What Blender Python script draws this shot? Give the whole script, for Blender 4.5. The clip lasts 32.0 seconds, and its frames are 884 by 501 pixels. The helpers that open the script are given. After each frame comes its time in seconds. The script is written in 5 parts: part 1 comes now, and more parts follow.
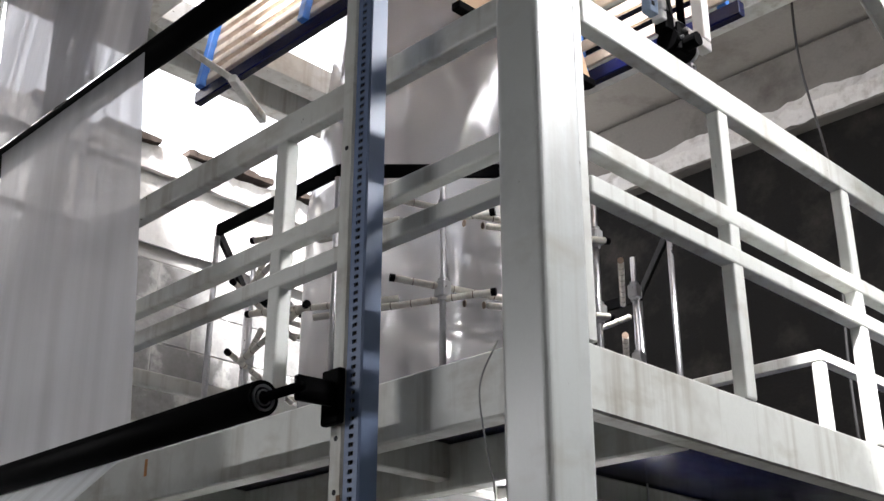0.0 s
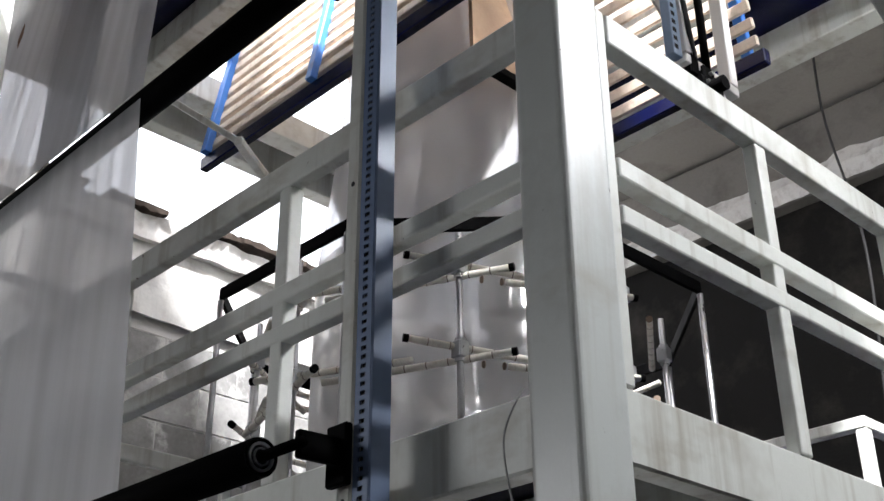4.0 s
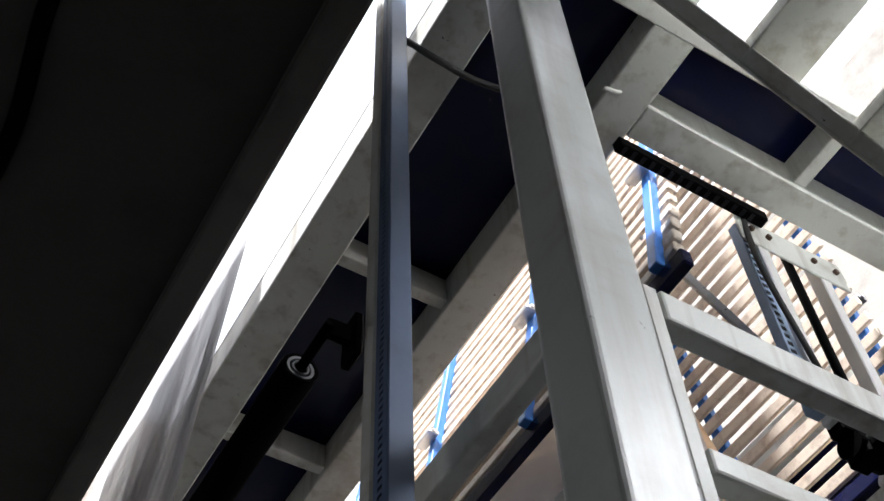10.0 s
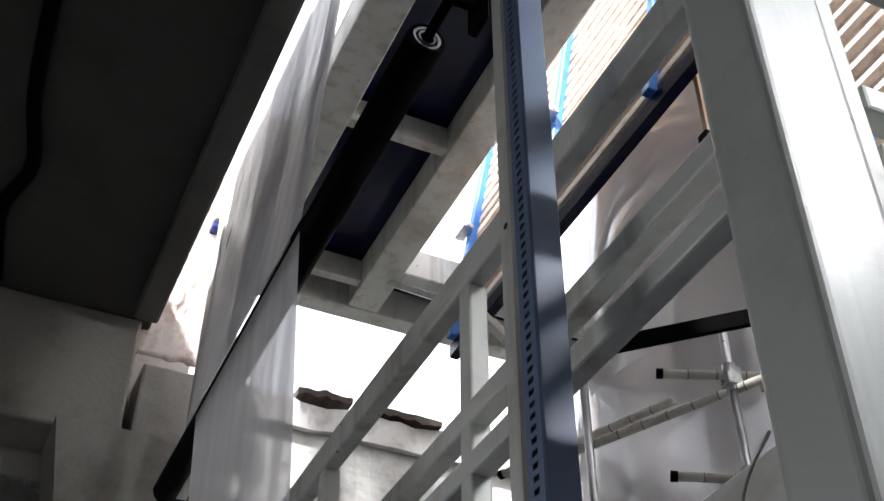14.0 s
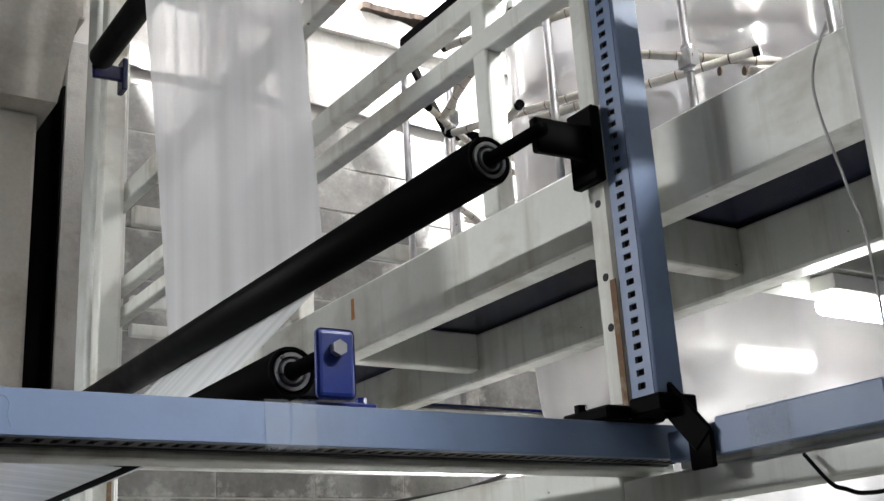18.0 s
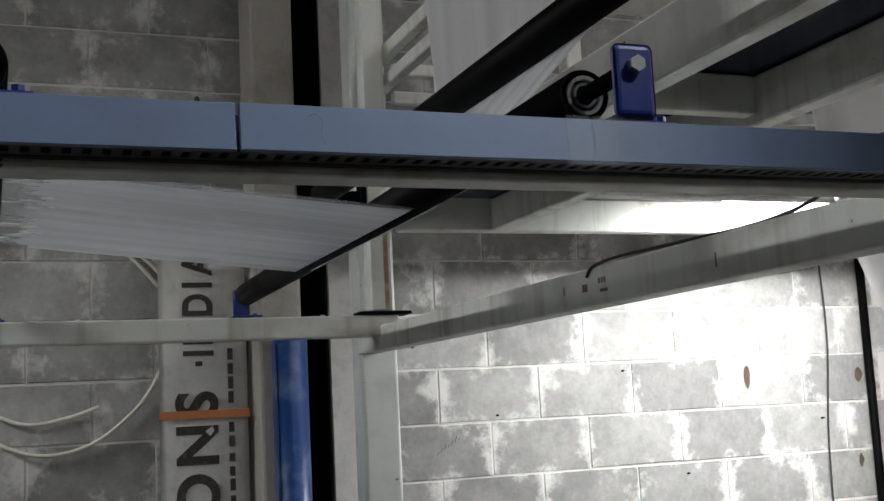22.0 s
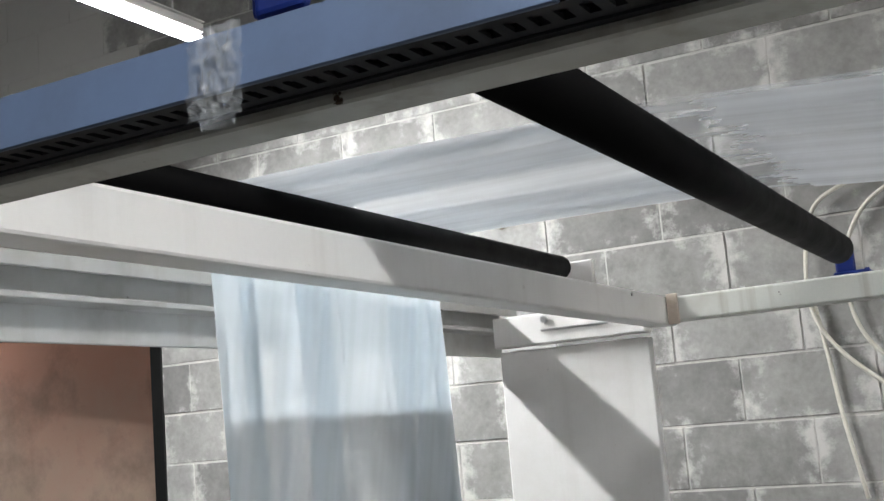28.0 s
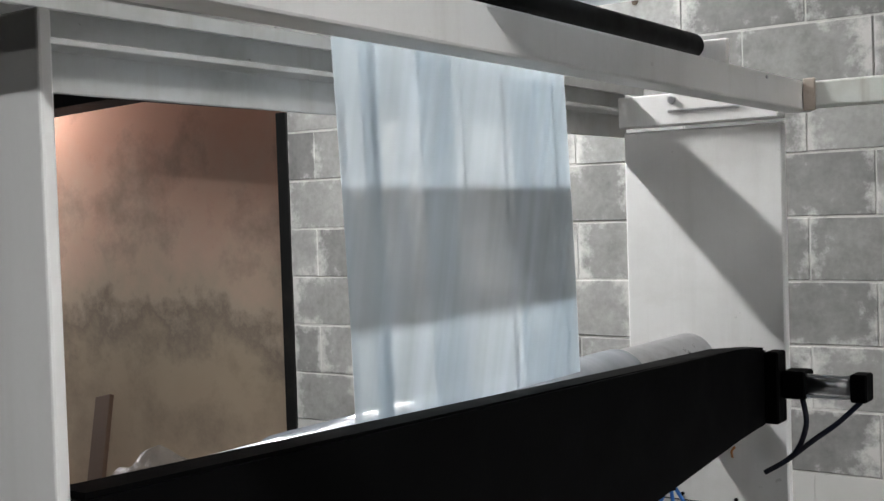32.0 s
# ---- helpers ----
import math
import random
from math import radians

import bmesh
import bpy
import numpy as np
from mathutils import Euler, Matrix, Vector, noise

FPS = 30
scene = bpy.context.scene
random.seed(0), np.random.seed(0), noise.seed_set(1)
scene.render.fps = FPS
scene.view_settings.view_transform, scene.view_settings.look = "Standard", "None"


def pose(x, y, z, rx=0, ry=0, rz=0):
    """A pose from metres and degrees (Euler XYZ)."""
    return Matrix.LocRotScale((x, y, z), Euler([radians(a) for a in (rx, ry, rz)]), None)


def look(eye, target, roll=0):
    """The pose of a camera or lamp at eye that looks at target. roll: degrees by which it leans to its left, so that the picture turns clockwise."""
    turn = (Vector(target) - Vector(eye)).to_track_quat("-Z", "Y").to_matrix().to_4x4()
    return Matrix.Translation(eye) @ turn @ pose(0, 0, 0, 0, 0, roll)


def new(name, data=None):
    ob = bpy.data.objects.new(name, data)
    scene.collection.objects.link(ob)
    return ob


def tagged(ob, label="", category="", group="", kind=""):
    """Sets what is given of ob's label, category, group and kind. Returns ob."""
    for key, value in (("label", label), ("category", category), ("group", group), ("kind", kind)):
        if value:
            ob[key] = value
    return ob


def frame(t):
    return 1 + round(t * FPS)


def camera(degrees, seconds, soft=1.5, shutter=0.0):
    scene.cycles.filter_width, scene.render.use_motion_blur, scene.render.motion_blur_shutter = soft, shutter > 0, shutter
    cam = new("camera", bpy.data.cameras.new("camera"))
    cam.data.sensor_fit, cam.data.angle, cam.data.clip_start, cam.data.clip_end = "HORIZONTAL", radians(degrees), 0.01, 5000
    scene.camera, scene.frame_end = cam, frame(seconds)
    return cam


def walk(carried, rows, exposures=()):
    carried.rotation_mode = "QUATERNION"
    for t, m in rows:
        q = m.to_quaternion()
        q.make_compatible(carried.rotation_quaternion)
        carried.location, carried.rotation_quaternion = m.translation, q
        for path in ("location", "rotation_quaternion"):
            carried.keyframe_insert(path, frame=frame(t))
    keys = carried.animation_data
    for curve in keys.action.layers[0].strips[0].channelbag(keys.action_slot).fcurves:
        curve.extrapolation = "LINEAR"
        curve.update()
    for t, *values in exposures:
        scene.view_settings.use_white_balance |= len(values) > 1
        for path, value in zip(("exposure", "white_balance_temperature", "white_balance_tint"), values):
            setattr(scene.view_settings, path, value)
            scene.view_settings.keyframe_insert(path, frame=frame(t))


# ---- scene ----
cam = camera(42.1, 32.0)
PATH = [
    (0, (-1.464, -1.116, 1.856), (-0.164, 0.19, 2.632), 0.1),
    (0.5, (-1.456, -1.126, 1.863), (-0.163, 0.178, 2.656), -0.3),
    (1, (-1.442, -1.134, 1.859), (-0.162, 0.159, 2.689), -0.8),
    (1.5, (-1.425, -1.144, 1.858), (-0.16, 0.149, 2.712), -1.9),
    (2, (-1.406, -1.142, 1.861), (-0.169, 0.163, 2.735), -1.2),
    (2.5, (-1.394, -1.142, 1.859), (-0.159, 0.163, 2.736), -1.3),
    (4.5, (-1.296, -0.871, 1.866), (-0.056, 0.373, 2.823), -0.1),
    (5, (-1.271, -0.802, 1.881), (-0.059, 0.373, 2.954), -0.8),
    (5.5, (-1.163, -0.778, 1.888), (-0.016, 0.397, 3.03), -0.0),
    (6, (-1.118, -0.76, 1.9), (0.015, 0.416, 3.054), -1.4),
    (6.5, (-1.126, -0.73, 1.935), (-0.059, 0.368, 3.221), -1.2),
    (7, (-1.114, -0.701, 1.938), (-0.053, 0.327, 3.287), -2.3),
    (7.5, (-1.069, -0.671, 1.917), (0.08, 0.352, 3.194), -3.2),
    (8, (-0.945, -0.716, 1.929), (0.084, 0.385, 3.245), -3.5),
    (8.5, (-0.829, -0.749, 1.928), (0.018, 0.421, 3.311), -1.8),
    (9, (-0.8, -0.716, 1.933), (-0.041, 0.364, 3.435), -3.4),
    (9.5, (-0.779, -0.653, 1.945), (-0.073, 0.303, 3.553), -5.4),
    (10, (-0.742, -0.643, 1.94), (-0.11, 0.328, 3.569), -3.2),
    (10.5, (-0.714, -0.628, 1.939), (-0.04, 0.36, 3.543), -2.3),
    (11, (-0.708, -0.621, 1.943), (-0.043, 0.391, 3.535), -1.1),
    (11.5, (-0.71, -0.614, 1.945), (-0.04, 0.405, 3.53), -1.7),
    (12, (-0.719, -0.616, 1.939), (-0.098, 0.462, 3.505), -0.8),
    (12.5, (-0.721, -0.608, 1.935), (-0.138, 0.584, 3.432), -0.1),
    (13, (-0.726, -0.605, 1.935), (-0.123, 0.654, 3.368), -0.3),
    (13.5, (-0.747, -0.61, 1.915), (-0.11, 0.716, 3.27), -0.4),
    (14, (-0.754, -0.589, 1.92), (-0.112, 0.813, 3.193), 0.1),
    (14.5, (-0.8, -0.588, 1.887), (-0.085, 0.851, 3.078), 0.3),
    (15, (-0.848, -0.565, 1.891), (-0.071, 0.902, 3.007), 0.1),
    (15.5, (-0.92, -0.598, 1.872), (-0.082, 0.892, 2.911), -1.2),
    (17.5, (-1.087, -0.569, 1.861), (-0.074, 0.981, 2.618), -2.3),
    (18, (-1.111, -0.574, 1.852), (-0.039, 0.998, 2.471), -3.5),
    (18.5, (-1.117, -0.564, 1.839), (-0.022, 1.046, 2.296), -3.3),
    (19, (-1.114, -0.55, 1.835), (-0.015, 1.067, 2.254), -3.1),
    (19.5, (-1.12, -0.556, 1.831), (-0.042, 1.08, 2.234), -2.9),
    (20, (-1.124, -0.557, 1.825), (-0.111, 1.124, 2.213), -2.9),
    (20.5, (-1.12, -0.545, 1.819), (-0.197, 1.193, 2.179), -3.3),
    (21, (-1.125, -0.545, 1.808), (-0.318, 1.259, 2.11), -2.5),
    (21.5, (-1.142, -0.536, 1.8), (-0.439, 1.315, 2.08), -2.9),
    (22, (-1.139, -0.508, 1.805), (-0.419, 1.338, 2.074), -2.9),
    (22.5, (-1.128, -0.478, 1.804), (-0.404, 1.364, 2.09), -4.2),
    (23, (-1.057, -0.404, 1.807), (-0.433, 1.46, 2.175), -4.0),
    (23.5, (-0.952, -0.335, 1.808), (-0.414, 1.554, 2.186), -2.0),
    (24, (-0.927, -0.25, 1.81), (-0.484, 1.669, 2.161), -4.1),
    (24.5, (-0.893, -0.187, 1.812), (-0.585, 1.75, 2.204), -6.2),
    (25, (-0.818, -0.151, 1.812), (-0.754, 1.803, 2.234), -4.1),
    (25.5, (-0.767, -0.152, 1.802), (-0.904, 1.797, 2.23), -4.3),
    (26, (-0.751, -0.14, 1.809), (-1.122, 1.785, 2.201), -5.0),
    (26.5, (-0.746, -0.144, 1.806), (-1.242, 1.757, 2.178), -5.0),
    (28.5, (-0.742, -0.157, 1.794), (-1.738, 1.553, 2.088), -4.7),
    (29, (-0.744, -0.144, 1.791), (-1.722, 1.578, 2.071), -4.3),
    (29.5, (-0.751, -0.138, 1.786), (-1.736, 1.584, 2.041), -3.9),
    (30, (-0.749, -0.123, 1.776), (-1.773, 1.585, 1.966), -3.1),
    (30.5, (-0.749, -0.116, 1.778), (-1.832, 1.561, 1.903), -2.7),
    (31, (-0.752, -0.114, 1.786), (-1.859, 1.55, 1.85), -2.5),
    (31.5, (-0.752, -0.115, 1.781), (-1.898, 1.525, 1.783), -1.6),
    (32, (-0.751, -0.128, 1.791), (-1.904, 1.506, 1.725), -1.8),
]
EXPOSURES = [(0, 1.05, 6380, 14), (1, 0.9, 6380, 14), (2.5, 0.82, 6380, 14), (4.5, 0.5, 6260, 12), (5, 0.1, 6260, 12), (6, -0.25, 6260, 12), (7, -0.45, 6260, 12),
             (8.5, -0.65, 6260, 12), (10, -0.15, 6260, 12), (11, -0.15, 6260, 12), (12.5, 0.3, 6260, 12), (14.3, 0.5, 6260, 12), (15, -0.5, 6260, 12), (15.6, -0.2, 6260, 12),
             (17.5, 1.75, 6430, 10), (19, 1.95, 6430, 10), (20, 1.75, 6430, 10), (21, 1.1, 6430, 10), (22, 0.75, 6430, 10), (23, 0.75, 6430, 10), (24, 1.7, 6430, 10),
             (25, 2, 6430, 10), (26, 2.05, 6430, 10), (29, 1.5, 6430, 10), (30, 1.4, 6430, 10), (31, 1.3, 6430, 10), (32, 1.35, 6430, 10)]
walk(cam, [(t, look(eye, target, roll)) for t, eye, target, roll in PATH], EXPOSURES)


# ---------- light ----------
world = bpy.data.worlds.new("world")
scene.world = world
world.use_nodes = True
wn = world.node_tree.nodes
sky = wn.new("ShaderNodeTexSky")
sky.sky_type = "NISHITA"
sky.sun_disc = False
sky.sun_elevation, sky.sun_rotation = radians(54), radians(230)
sky.dust_density, sky.air_density = 6.0, 1.0
# thin bright cloud over the clear sky
cloud = wn.new("ShaderNodeMix")
cloud.data_type = "RGBA"
cloud.inputs[0].default_value = 0.75
cloud.inputs[7].default_value = (9.5, 9.5, 9.6, 1)
world.node_tree.links.new(sky.outputs[0], cloud.inputs[6])
world.node_tree.links.new(cloud.outputs[2], wn["Background"].inputs[0])
wn["Background"].inputs[1].default_value = 0.25

sun = new("sun", bpy.data.lights.new("sun", "SUN"))
sun.data.energy, sun.data.angle, sun.data.color = 13.0, radians(4), (1.0, 0.99, 0.97)
sun.matrix_world = look((-4.5, -3.8, 12), (0.0, 0.0, 4))


# ---------- materials ----------
def nodes_of(name):
    m = bpy.data.materials.new(name)
    m.use_nodes = True
    t = m.node_tree
    return m, t, t.nodes["Principled BSDF"], t.nodes, t.links


def paint(name, base, rough=0.45, metal=0.0, dirt=(0.10, 0.08, 0.06), amount=0.35, scale=9.0, bump=0.0006, fine=160.0, spec=0.5, worn=0.0, grain=0.10):
    """Worn paint, metal or plastic: base colour, blotches of dirt at a large scale, grain at a fine one."""
    m, t, b, n, l = nodes_of(name)
    tc = n.new("ShaderNodeTexCoord")
    geo = n.new("ShaderNodeNewGeometry")
    big = n.new("ShaderNodeTexNoise")
    big.inputs["Scale"].default_value, big.inputs["Detail"].default_value, big.inputs["Roughness"].default_value = scale, 7, 0.65
    l.new(geo.outputs["Position"], big.inputs["Vector"])
    ramp = n.new("ShaderNodeValToRGB")
    ramp.color_ramp.elements[0].position, ramp.color_ramp.elements[1].position = 0.50, 0.78
    ramp.color_ramp.elements[0].color, ramp.color_ramp.elements[1].color = (0, 0, 0, 1), (amount, amount, amount, 1)
    l.new(big.outputs[0], ramp.inputs[0])
    mix = n.new("ShaderNodeMix")
    mix.data_type = "RGBA"
    mix.inputs[6].default_value, mix.inputs[7].default_value = (*base, 1), (*dirt, 1)
    l.new(ramp.outputs[0], mix.inputs[0])
    if worn:
        # streaks that run down, and chips through to rusty steel
        for size, lo, hi, tone, amt in (((17, 17, 1.1), 0.52, 0.80, (0.26, 0.22, 0.16), 0.6 * worn), ((34, 34, 34), 0.715, 0.74, (0.07, 0.04, 0.025), 0.9 * worn), ((3.2, 3.2, 7), 0.56, 0.72, (0.33, 0.29, 0.22), 0.5 * worn)):
            mp = n.new("ShaderNodeMapping")
            mp.inputs["Scale"].default_value = size
            l.new(geo.outputs["Position"], mp.inputs["Vector"])
            nz = n.new("ShaderNodeTexNoise")
            nz.inputs["Scale"].default_value, nz.inputs["Detail"].default_value, nz.inputs["Roughness"].default_value = 1.0, 5, 0.6
            l.new(mp.outputs[0], nz.inputs["Vector"])
            rr = n.new("ShaderNodeMapRange")
            rr.inputs["From Min"].default_value, rr.inputs["From Max"].default_value, rr.inputs["To Max"].default_value = lo, hi, amt
            l.new(nz.outputs[0], rr.inputs[0])
            over = n.new("ShaderNodeMix")
            over.data_type = "RGBA"
            l.new(rr.outputs[0], over.inputs[0])
            l.new(mix.outputs[2], over.inputs[6])
            over.inputs[7].default_value = (*tone, 1)
            mix = over
    small = n.new("ShaderNodeTexNoise")
    small.inputs["Scale"].default_value, small.inputs["Detail"].default_value = fine, 3
    l.new(geo.outputs["Position"], small.inputs["Vector"])
    hsv = n.new("ShaderNodeHueSaturation")
    mr = n.new("ShaderNodeMapRange")
    mr.inputs["To Min"].default_value, mr.inputs["To Max"].default_value = 1 - grain, 1 + grain
    l.new(small.outputs[0], mr.inputs[0])
    l.new(mr.outputs[0], hsv.inputs["Value"])
    l.new(mix.outputs[2], hsv.inputs["Color"])
    l.new(hsv.outputs[0], b.inputs["Base Color"])
    r2 = n.new("ShaderNodeMapRange")
    r2.inputs["To Min"].default_value, r2.inputs["To Max"].default_value = max(0.05, rough - 0.12), min(1, rough + 0.2)
    l.new(big.outputs[0], r2.inputs[0])
    l.new(r2.outputs[0], b.inputs["Roughness"])
    b.inputs["Metallic"].default_value = metal
    b.inputs["Specular IOR Level"].default_value = spec
    bp = n.new("ShaderNodeBump")
    bp.inputs["Strength"].default_value, bp.inputs["Distance"].default_value = min(0.35, 3 * grain), bump
    l.new(small.outputs[0], bp.inputs["Height"])
    l.new(bp.outputs[0], b.inputs["Normal"])
    return m


def film_material(name, clear, tint, streak_axis, gloss=0.05, rough=0.16, ripple=0.004, vary=0.09, detail=5):
    """Thin milky plastic film: partly clear, partly scattering, with streaks along its run."""
    m, t, b, n, l = nodes_of(name)
    n.remove(b)
    out = n["Material Output"]
    geo = n.new("ShaderNodeNewGeometry")
    mp = n.new("ShaderNodeMapping")
    mp.inputs["Scale"].default_value = streak_axis
    l.new(geo.outputs["Position"], mp.inputs["Vector"])
    nz = n.new("ShaderNodeTexNoise")
    nz.inputs["Scale"].default_value, nz.inputs["Detail"].default_value = 1.0, detail
    l.new(mp.outputs[0], nz.inputs["Vector"])
    mr = n.new("ShaderNodeMapRange")
    mr.inputs["From Min"].default_value, mr.inputs["From Max"].default_value = 0.3, 0.7
    mr.inputs["To Min"].default_value, mr.inputs["To Max"].default_value = max(0, clear - vary), min(1, clear + vary)
    l.new(nz.outputs[0], mr.inputs[0])
    tr, tl, df, gl = (n.new("ShaderNodeBsdf" + k) for k in ("Transparent", "Translucent", "Diffuse", "Glossy"))
    tl.inputs[0].default_value = df.inputs[0].default_value = (*tint, 1)
    tr.inputs[0].default_value = (0.97, 0.97, 0.98, 1)
    gl.inputs["Roughness"].default_value = rough
    bp = n.new("ShaderNodeBump")
    bp.inputs["Strength"].default_value, bp.inputs["Distance"].default_value = 0.4, ripple
    l.new(nz.outputs[0], bp.inputs["Height"])
    for s in (df, gl, tl):
        l.new(bp.outputs[0], s.inputs["Normal"])
    a, c, d = (n.new("ShaderNodeMixShader") for _ in range(3))
    a.inputs[0].default_value = 0.5
    l.new(tl.outputs[0], a.inputs[1]), l.new(df.outputs[0], a.inputs[2])
    l.new(mr.outputs[0], c.inputs[0])
    l.new(a.outputs[0], c.inputs[1]), l.new(tr.outputs[0], c.inputs[2])
    d.inputs[0].default_value = gloss
    l.new(c.outputs[0], d.inputs[1]), l.new(gl.outputs[0], d.inputs[2])
    l.new(d.outputs[0], out.inputs[0])
    return m


def glow(name, colour, strength):
    m, t, b, n, l = nodes_of(name)
    b.inputs["Base Color"].default_value = (0.8, 0.8, 0.8, 1)
    b.inputs["Emission Color"].default_value = (*colour, 1)
    b.inputs["Emission Strength"].default_value = strength
    return m


def block_material(name, base, mortar):
    """Concrete block: grey aggregate grain, each block its own tone, mortar smeared over the ends."""
    m, t, b, n, l = nodes_of(name)
    oi = n.new("ShaderNodeObjectInfo")
    tc = n.new("ShaderNodeTexCoord")
    geo = n.new("ShaderNodeNewGeometry")
    sep = n.new("ShaderNodeSeparateXYZ")
    l.new(tc.outputs["Object"], sep.inputs[0])
    ab = n.new("ShaderNodeMath")
    ab.operation = "ABSOLUTE"
    l.new(sep.outputs[0], ab.inputs[0])
    big = n.new("ShaderNodeTexNoise")
    big.inputs["Scale"].default_value, big.inputs["Detail"].default_value, big.inputs["Roughness"].default_value = 9.0, 9, 0.70
    l.new(geo.outputs["Position"], big.inputs["Vector"])
    fine = n.new("ShaderNodeTexNoise")
    fine.inputs["Scale"].default_value, fine.inputs["Detail"].default_value = 60.0, 8
    l.new(geo.outputs["Position"], fine.inputs["Vector"])
    add = n.new("ShaderNodeMath")
    add.operation = "MULTIPLY_ADD"
    add.inputs[1].default_value = 0.38
    zb = n.new("ShaderNodeMath")
    zb.operation = "ABSOLUTE"
    l.new(sep.outputs[2], zb.inputs[0])
    za = n.new("ShaderNodeMath")
    za.operation = "ADD"
    za.inputs[1].default_value = 0.066
    l.new(zb.outputs[0], za.inputs[0])
    mx = n.new("ShaderNodeMath")
    mx.operation = "MAXIMUM"
    l.new(ab.outputs[0], mx.inputs[0])
    l.new(za.outputs[0], mx.inputs[1])
    l.new(big.outputs[0], add.inputs[0])
    l.new(mx.outputs[0], add.inputs[2])
    rm = n.new("ShaderNodeMapRange")
    rm.inputs["From Min"].default_value, rm.inputs["From Max"].default_value = 0.345, 0.405
    rm.inputs["To Max"].default_value = 0.82
    l.new(add.outputs[0], rm.inputs[0])
    tone = n.new("ShaderNodeMapRange")
    tone.inputs["To Min"].default_value, tone.inputs["To Max"].default_value = 0.72, 1.22
    l.new(oi.outputs["Random"], tone.inputs[0])
    cr = n.new("ShaderNodeValToRGB")
    cr.color_ramp.elements[0].position, cr.color_ramp.elements[1].position = 0.3, 0.75
    cr.color_ramp.elements[0].color = (*[c * 0.62 for c in base], 1)
    cr.color_ramp.elements[1].color = (*[min(1, c * 1.3) for c in base], 1)
    mixn = n.new("ShaderNodeMath")
    mixn.operation = "MULTIPLY_ADD"
    mixn.inputs[1].default_value = 0.22
    l.new(fine.outputs[0], mixn.inputs[0])
    hb = n.new("ShaderNodeMath")
    hb.operation = "MULTIPLY"
    hb.inputs[1].default_value = 0.80
    l.new(big.outputs[0], hb.inputs[0])
    l.new(hb.outputs[0], mixn.inputs[2])
    l.new(mixn.outputs[0], cr.inputs[0])
    hsv = n.new("ShaderNodeHueSaturation")
    l.new(tone.outputs[0], hsv.inputs["Value"])
    l.new(cr.outputs[0], hsv.inputs["Color"])
    mix = n.new("ShaderNodeMix")
    mix.data_type = "RGBA"
    mix.inputs[7].default_value = (*mortar, 1)
    l.new(rm.outputs[0], mix.inputs[0])
    l.new(hsv.outputs[0], mix.inputs[6])
    l.new(mix.outputs[2], b.inputs["Base Color"])
    b.inputs["Roughness"].default_value = 0.92
    bp = n.new("ShaderNodeBump")
    bp.inputs["Strength"].default_value, bp.inputs["Distance"].default_value = 0.6, 0.003
    l.new(mixn.outputs[0], bp.inputs["Height"])
    l.new(bp.outputs[0], b.inputs["Normal"])
    return m


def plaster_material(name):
    """Old plaster: pink above, washed-out tan below, a dark tide mark and blotches that partly stand in for shade."""
    m, t, b, n, l = nodes_of(name)
    geo = n.new("ShaderNodeNewGeometry")
    sep = n.new("ShaderNodeSeparateXYZ")
    l.new(geo.outputs["Position"], sep.inputs[0])
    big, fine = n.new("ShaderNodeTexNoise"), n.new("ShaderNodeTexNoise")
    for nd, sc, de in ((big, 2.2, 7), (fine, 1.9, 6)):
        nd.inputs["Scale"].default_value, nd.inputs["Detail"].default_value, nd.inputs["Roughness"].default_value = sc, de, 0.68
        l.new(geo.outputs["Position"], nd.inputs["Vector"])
    h = n.new("ShaderNodeMath")
    h.operation = "MULTIPLY_ADD"
    h.inputs[1].default_value = 1.3
    l.new(big.outputs[0], h.inputs[0])
    l.new(sep.outputs[2], h.inputs[2])
    level = n.new("ShaderNodeValToRGB")
    level.color_ramp.elements[0].position, level.color_ramp.elements[1].position = 0.20, 0.88
    level.color_ramp.elements[0].color, level.color_ramp.elements[1].color = (0.34, 0.25, 0.18, 1), (0.56, 0.31, 0.23, 1)
    for p, c in ((0.50, (0.38, 0.30, 0.22)), (0.555, (0.24, 0.19, 0.15)), (0.60, (0.44, 0.35, 0.27)), (0.70, (0.54, 0.38, 0.30))):
        e = level.color_ramp.elements.new(p)
        e.color = (*c, 1)
    sc = n.new("ShaderNodeMath")
    sc.operation = "MULTIPLY"
    sc.inputs[1].default_value = 0.295
    l.new(h.outputs[0], sc.inputs[0])
    l.new(sc.outputs[0], level.inputs[0])
    # uneven dark plaster blotches, strengthened to stand in for shade at lower right
    dark_blotch = n.new("ShaderNodeMapRange")
    dark_blotch.inputs["From Min"].default_value, dark_blotch.inputs["From Max"].default_value, dark_blotch.inputs["To Max"].default_value = 0.48, 0.74, 0.68
    l.new(fine.outputs[0], dark_blotch.inputs[0])
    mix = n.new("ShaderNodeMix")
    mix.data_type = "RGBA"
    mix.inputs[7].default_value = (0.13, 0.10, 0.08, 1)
    l.new(dark_blotch.outputs[0], mix.inputs[0])
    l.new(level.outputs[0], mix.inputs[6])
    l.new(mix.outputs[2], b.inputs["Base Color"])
    b.inputs["Roughness"].default_value = 0.9
    bp = n.new("ShaderNodeBump")
    bp.inputs["Strength"].default_value, bp.inputs["Distance"].default_value = 0.4, 0.004
    l.new(fine.outputs[0], bp.inputs["Height"])
    l.new(bp.outputs[0], b.inputs["Normal"])
    return m


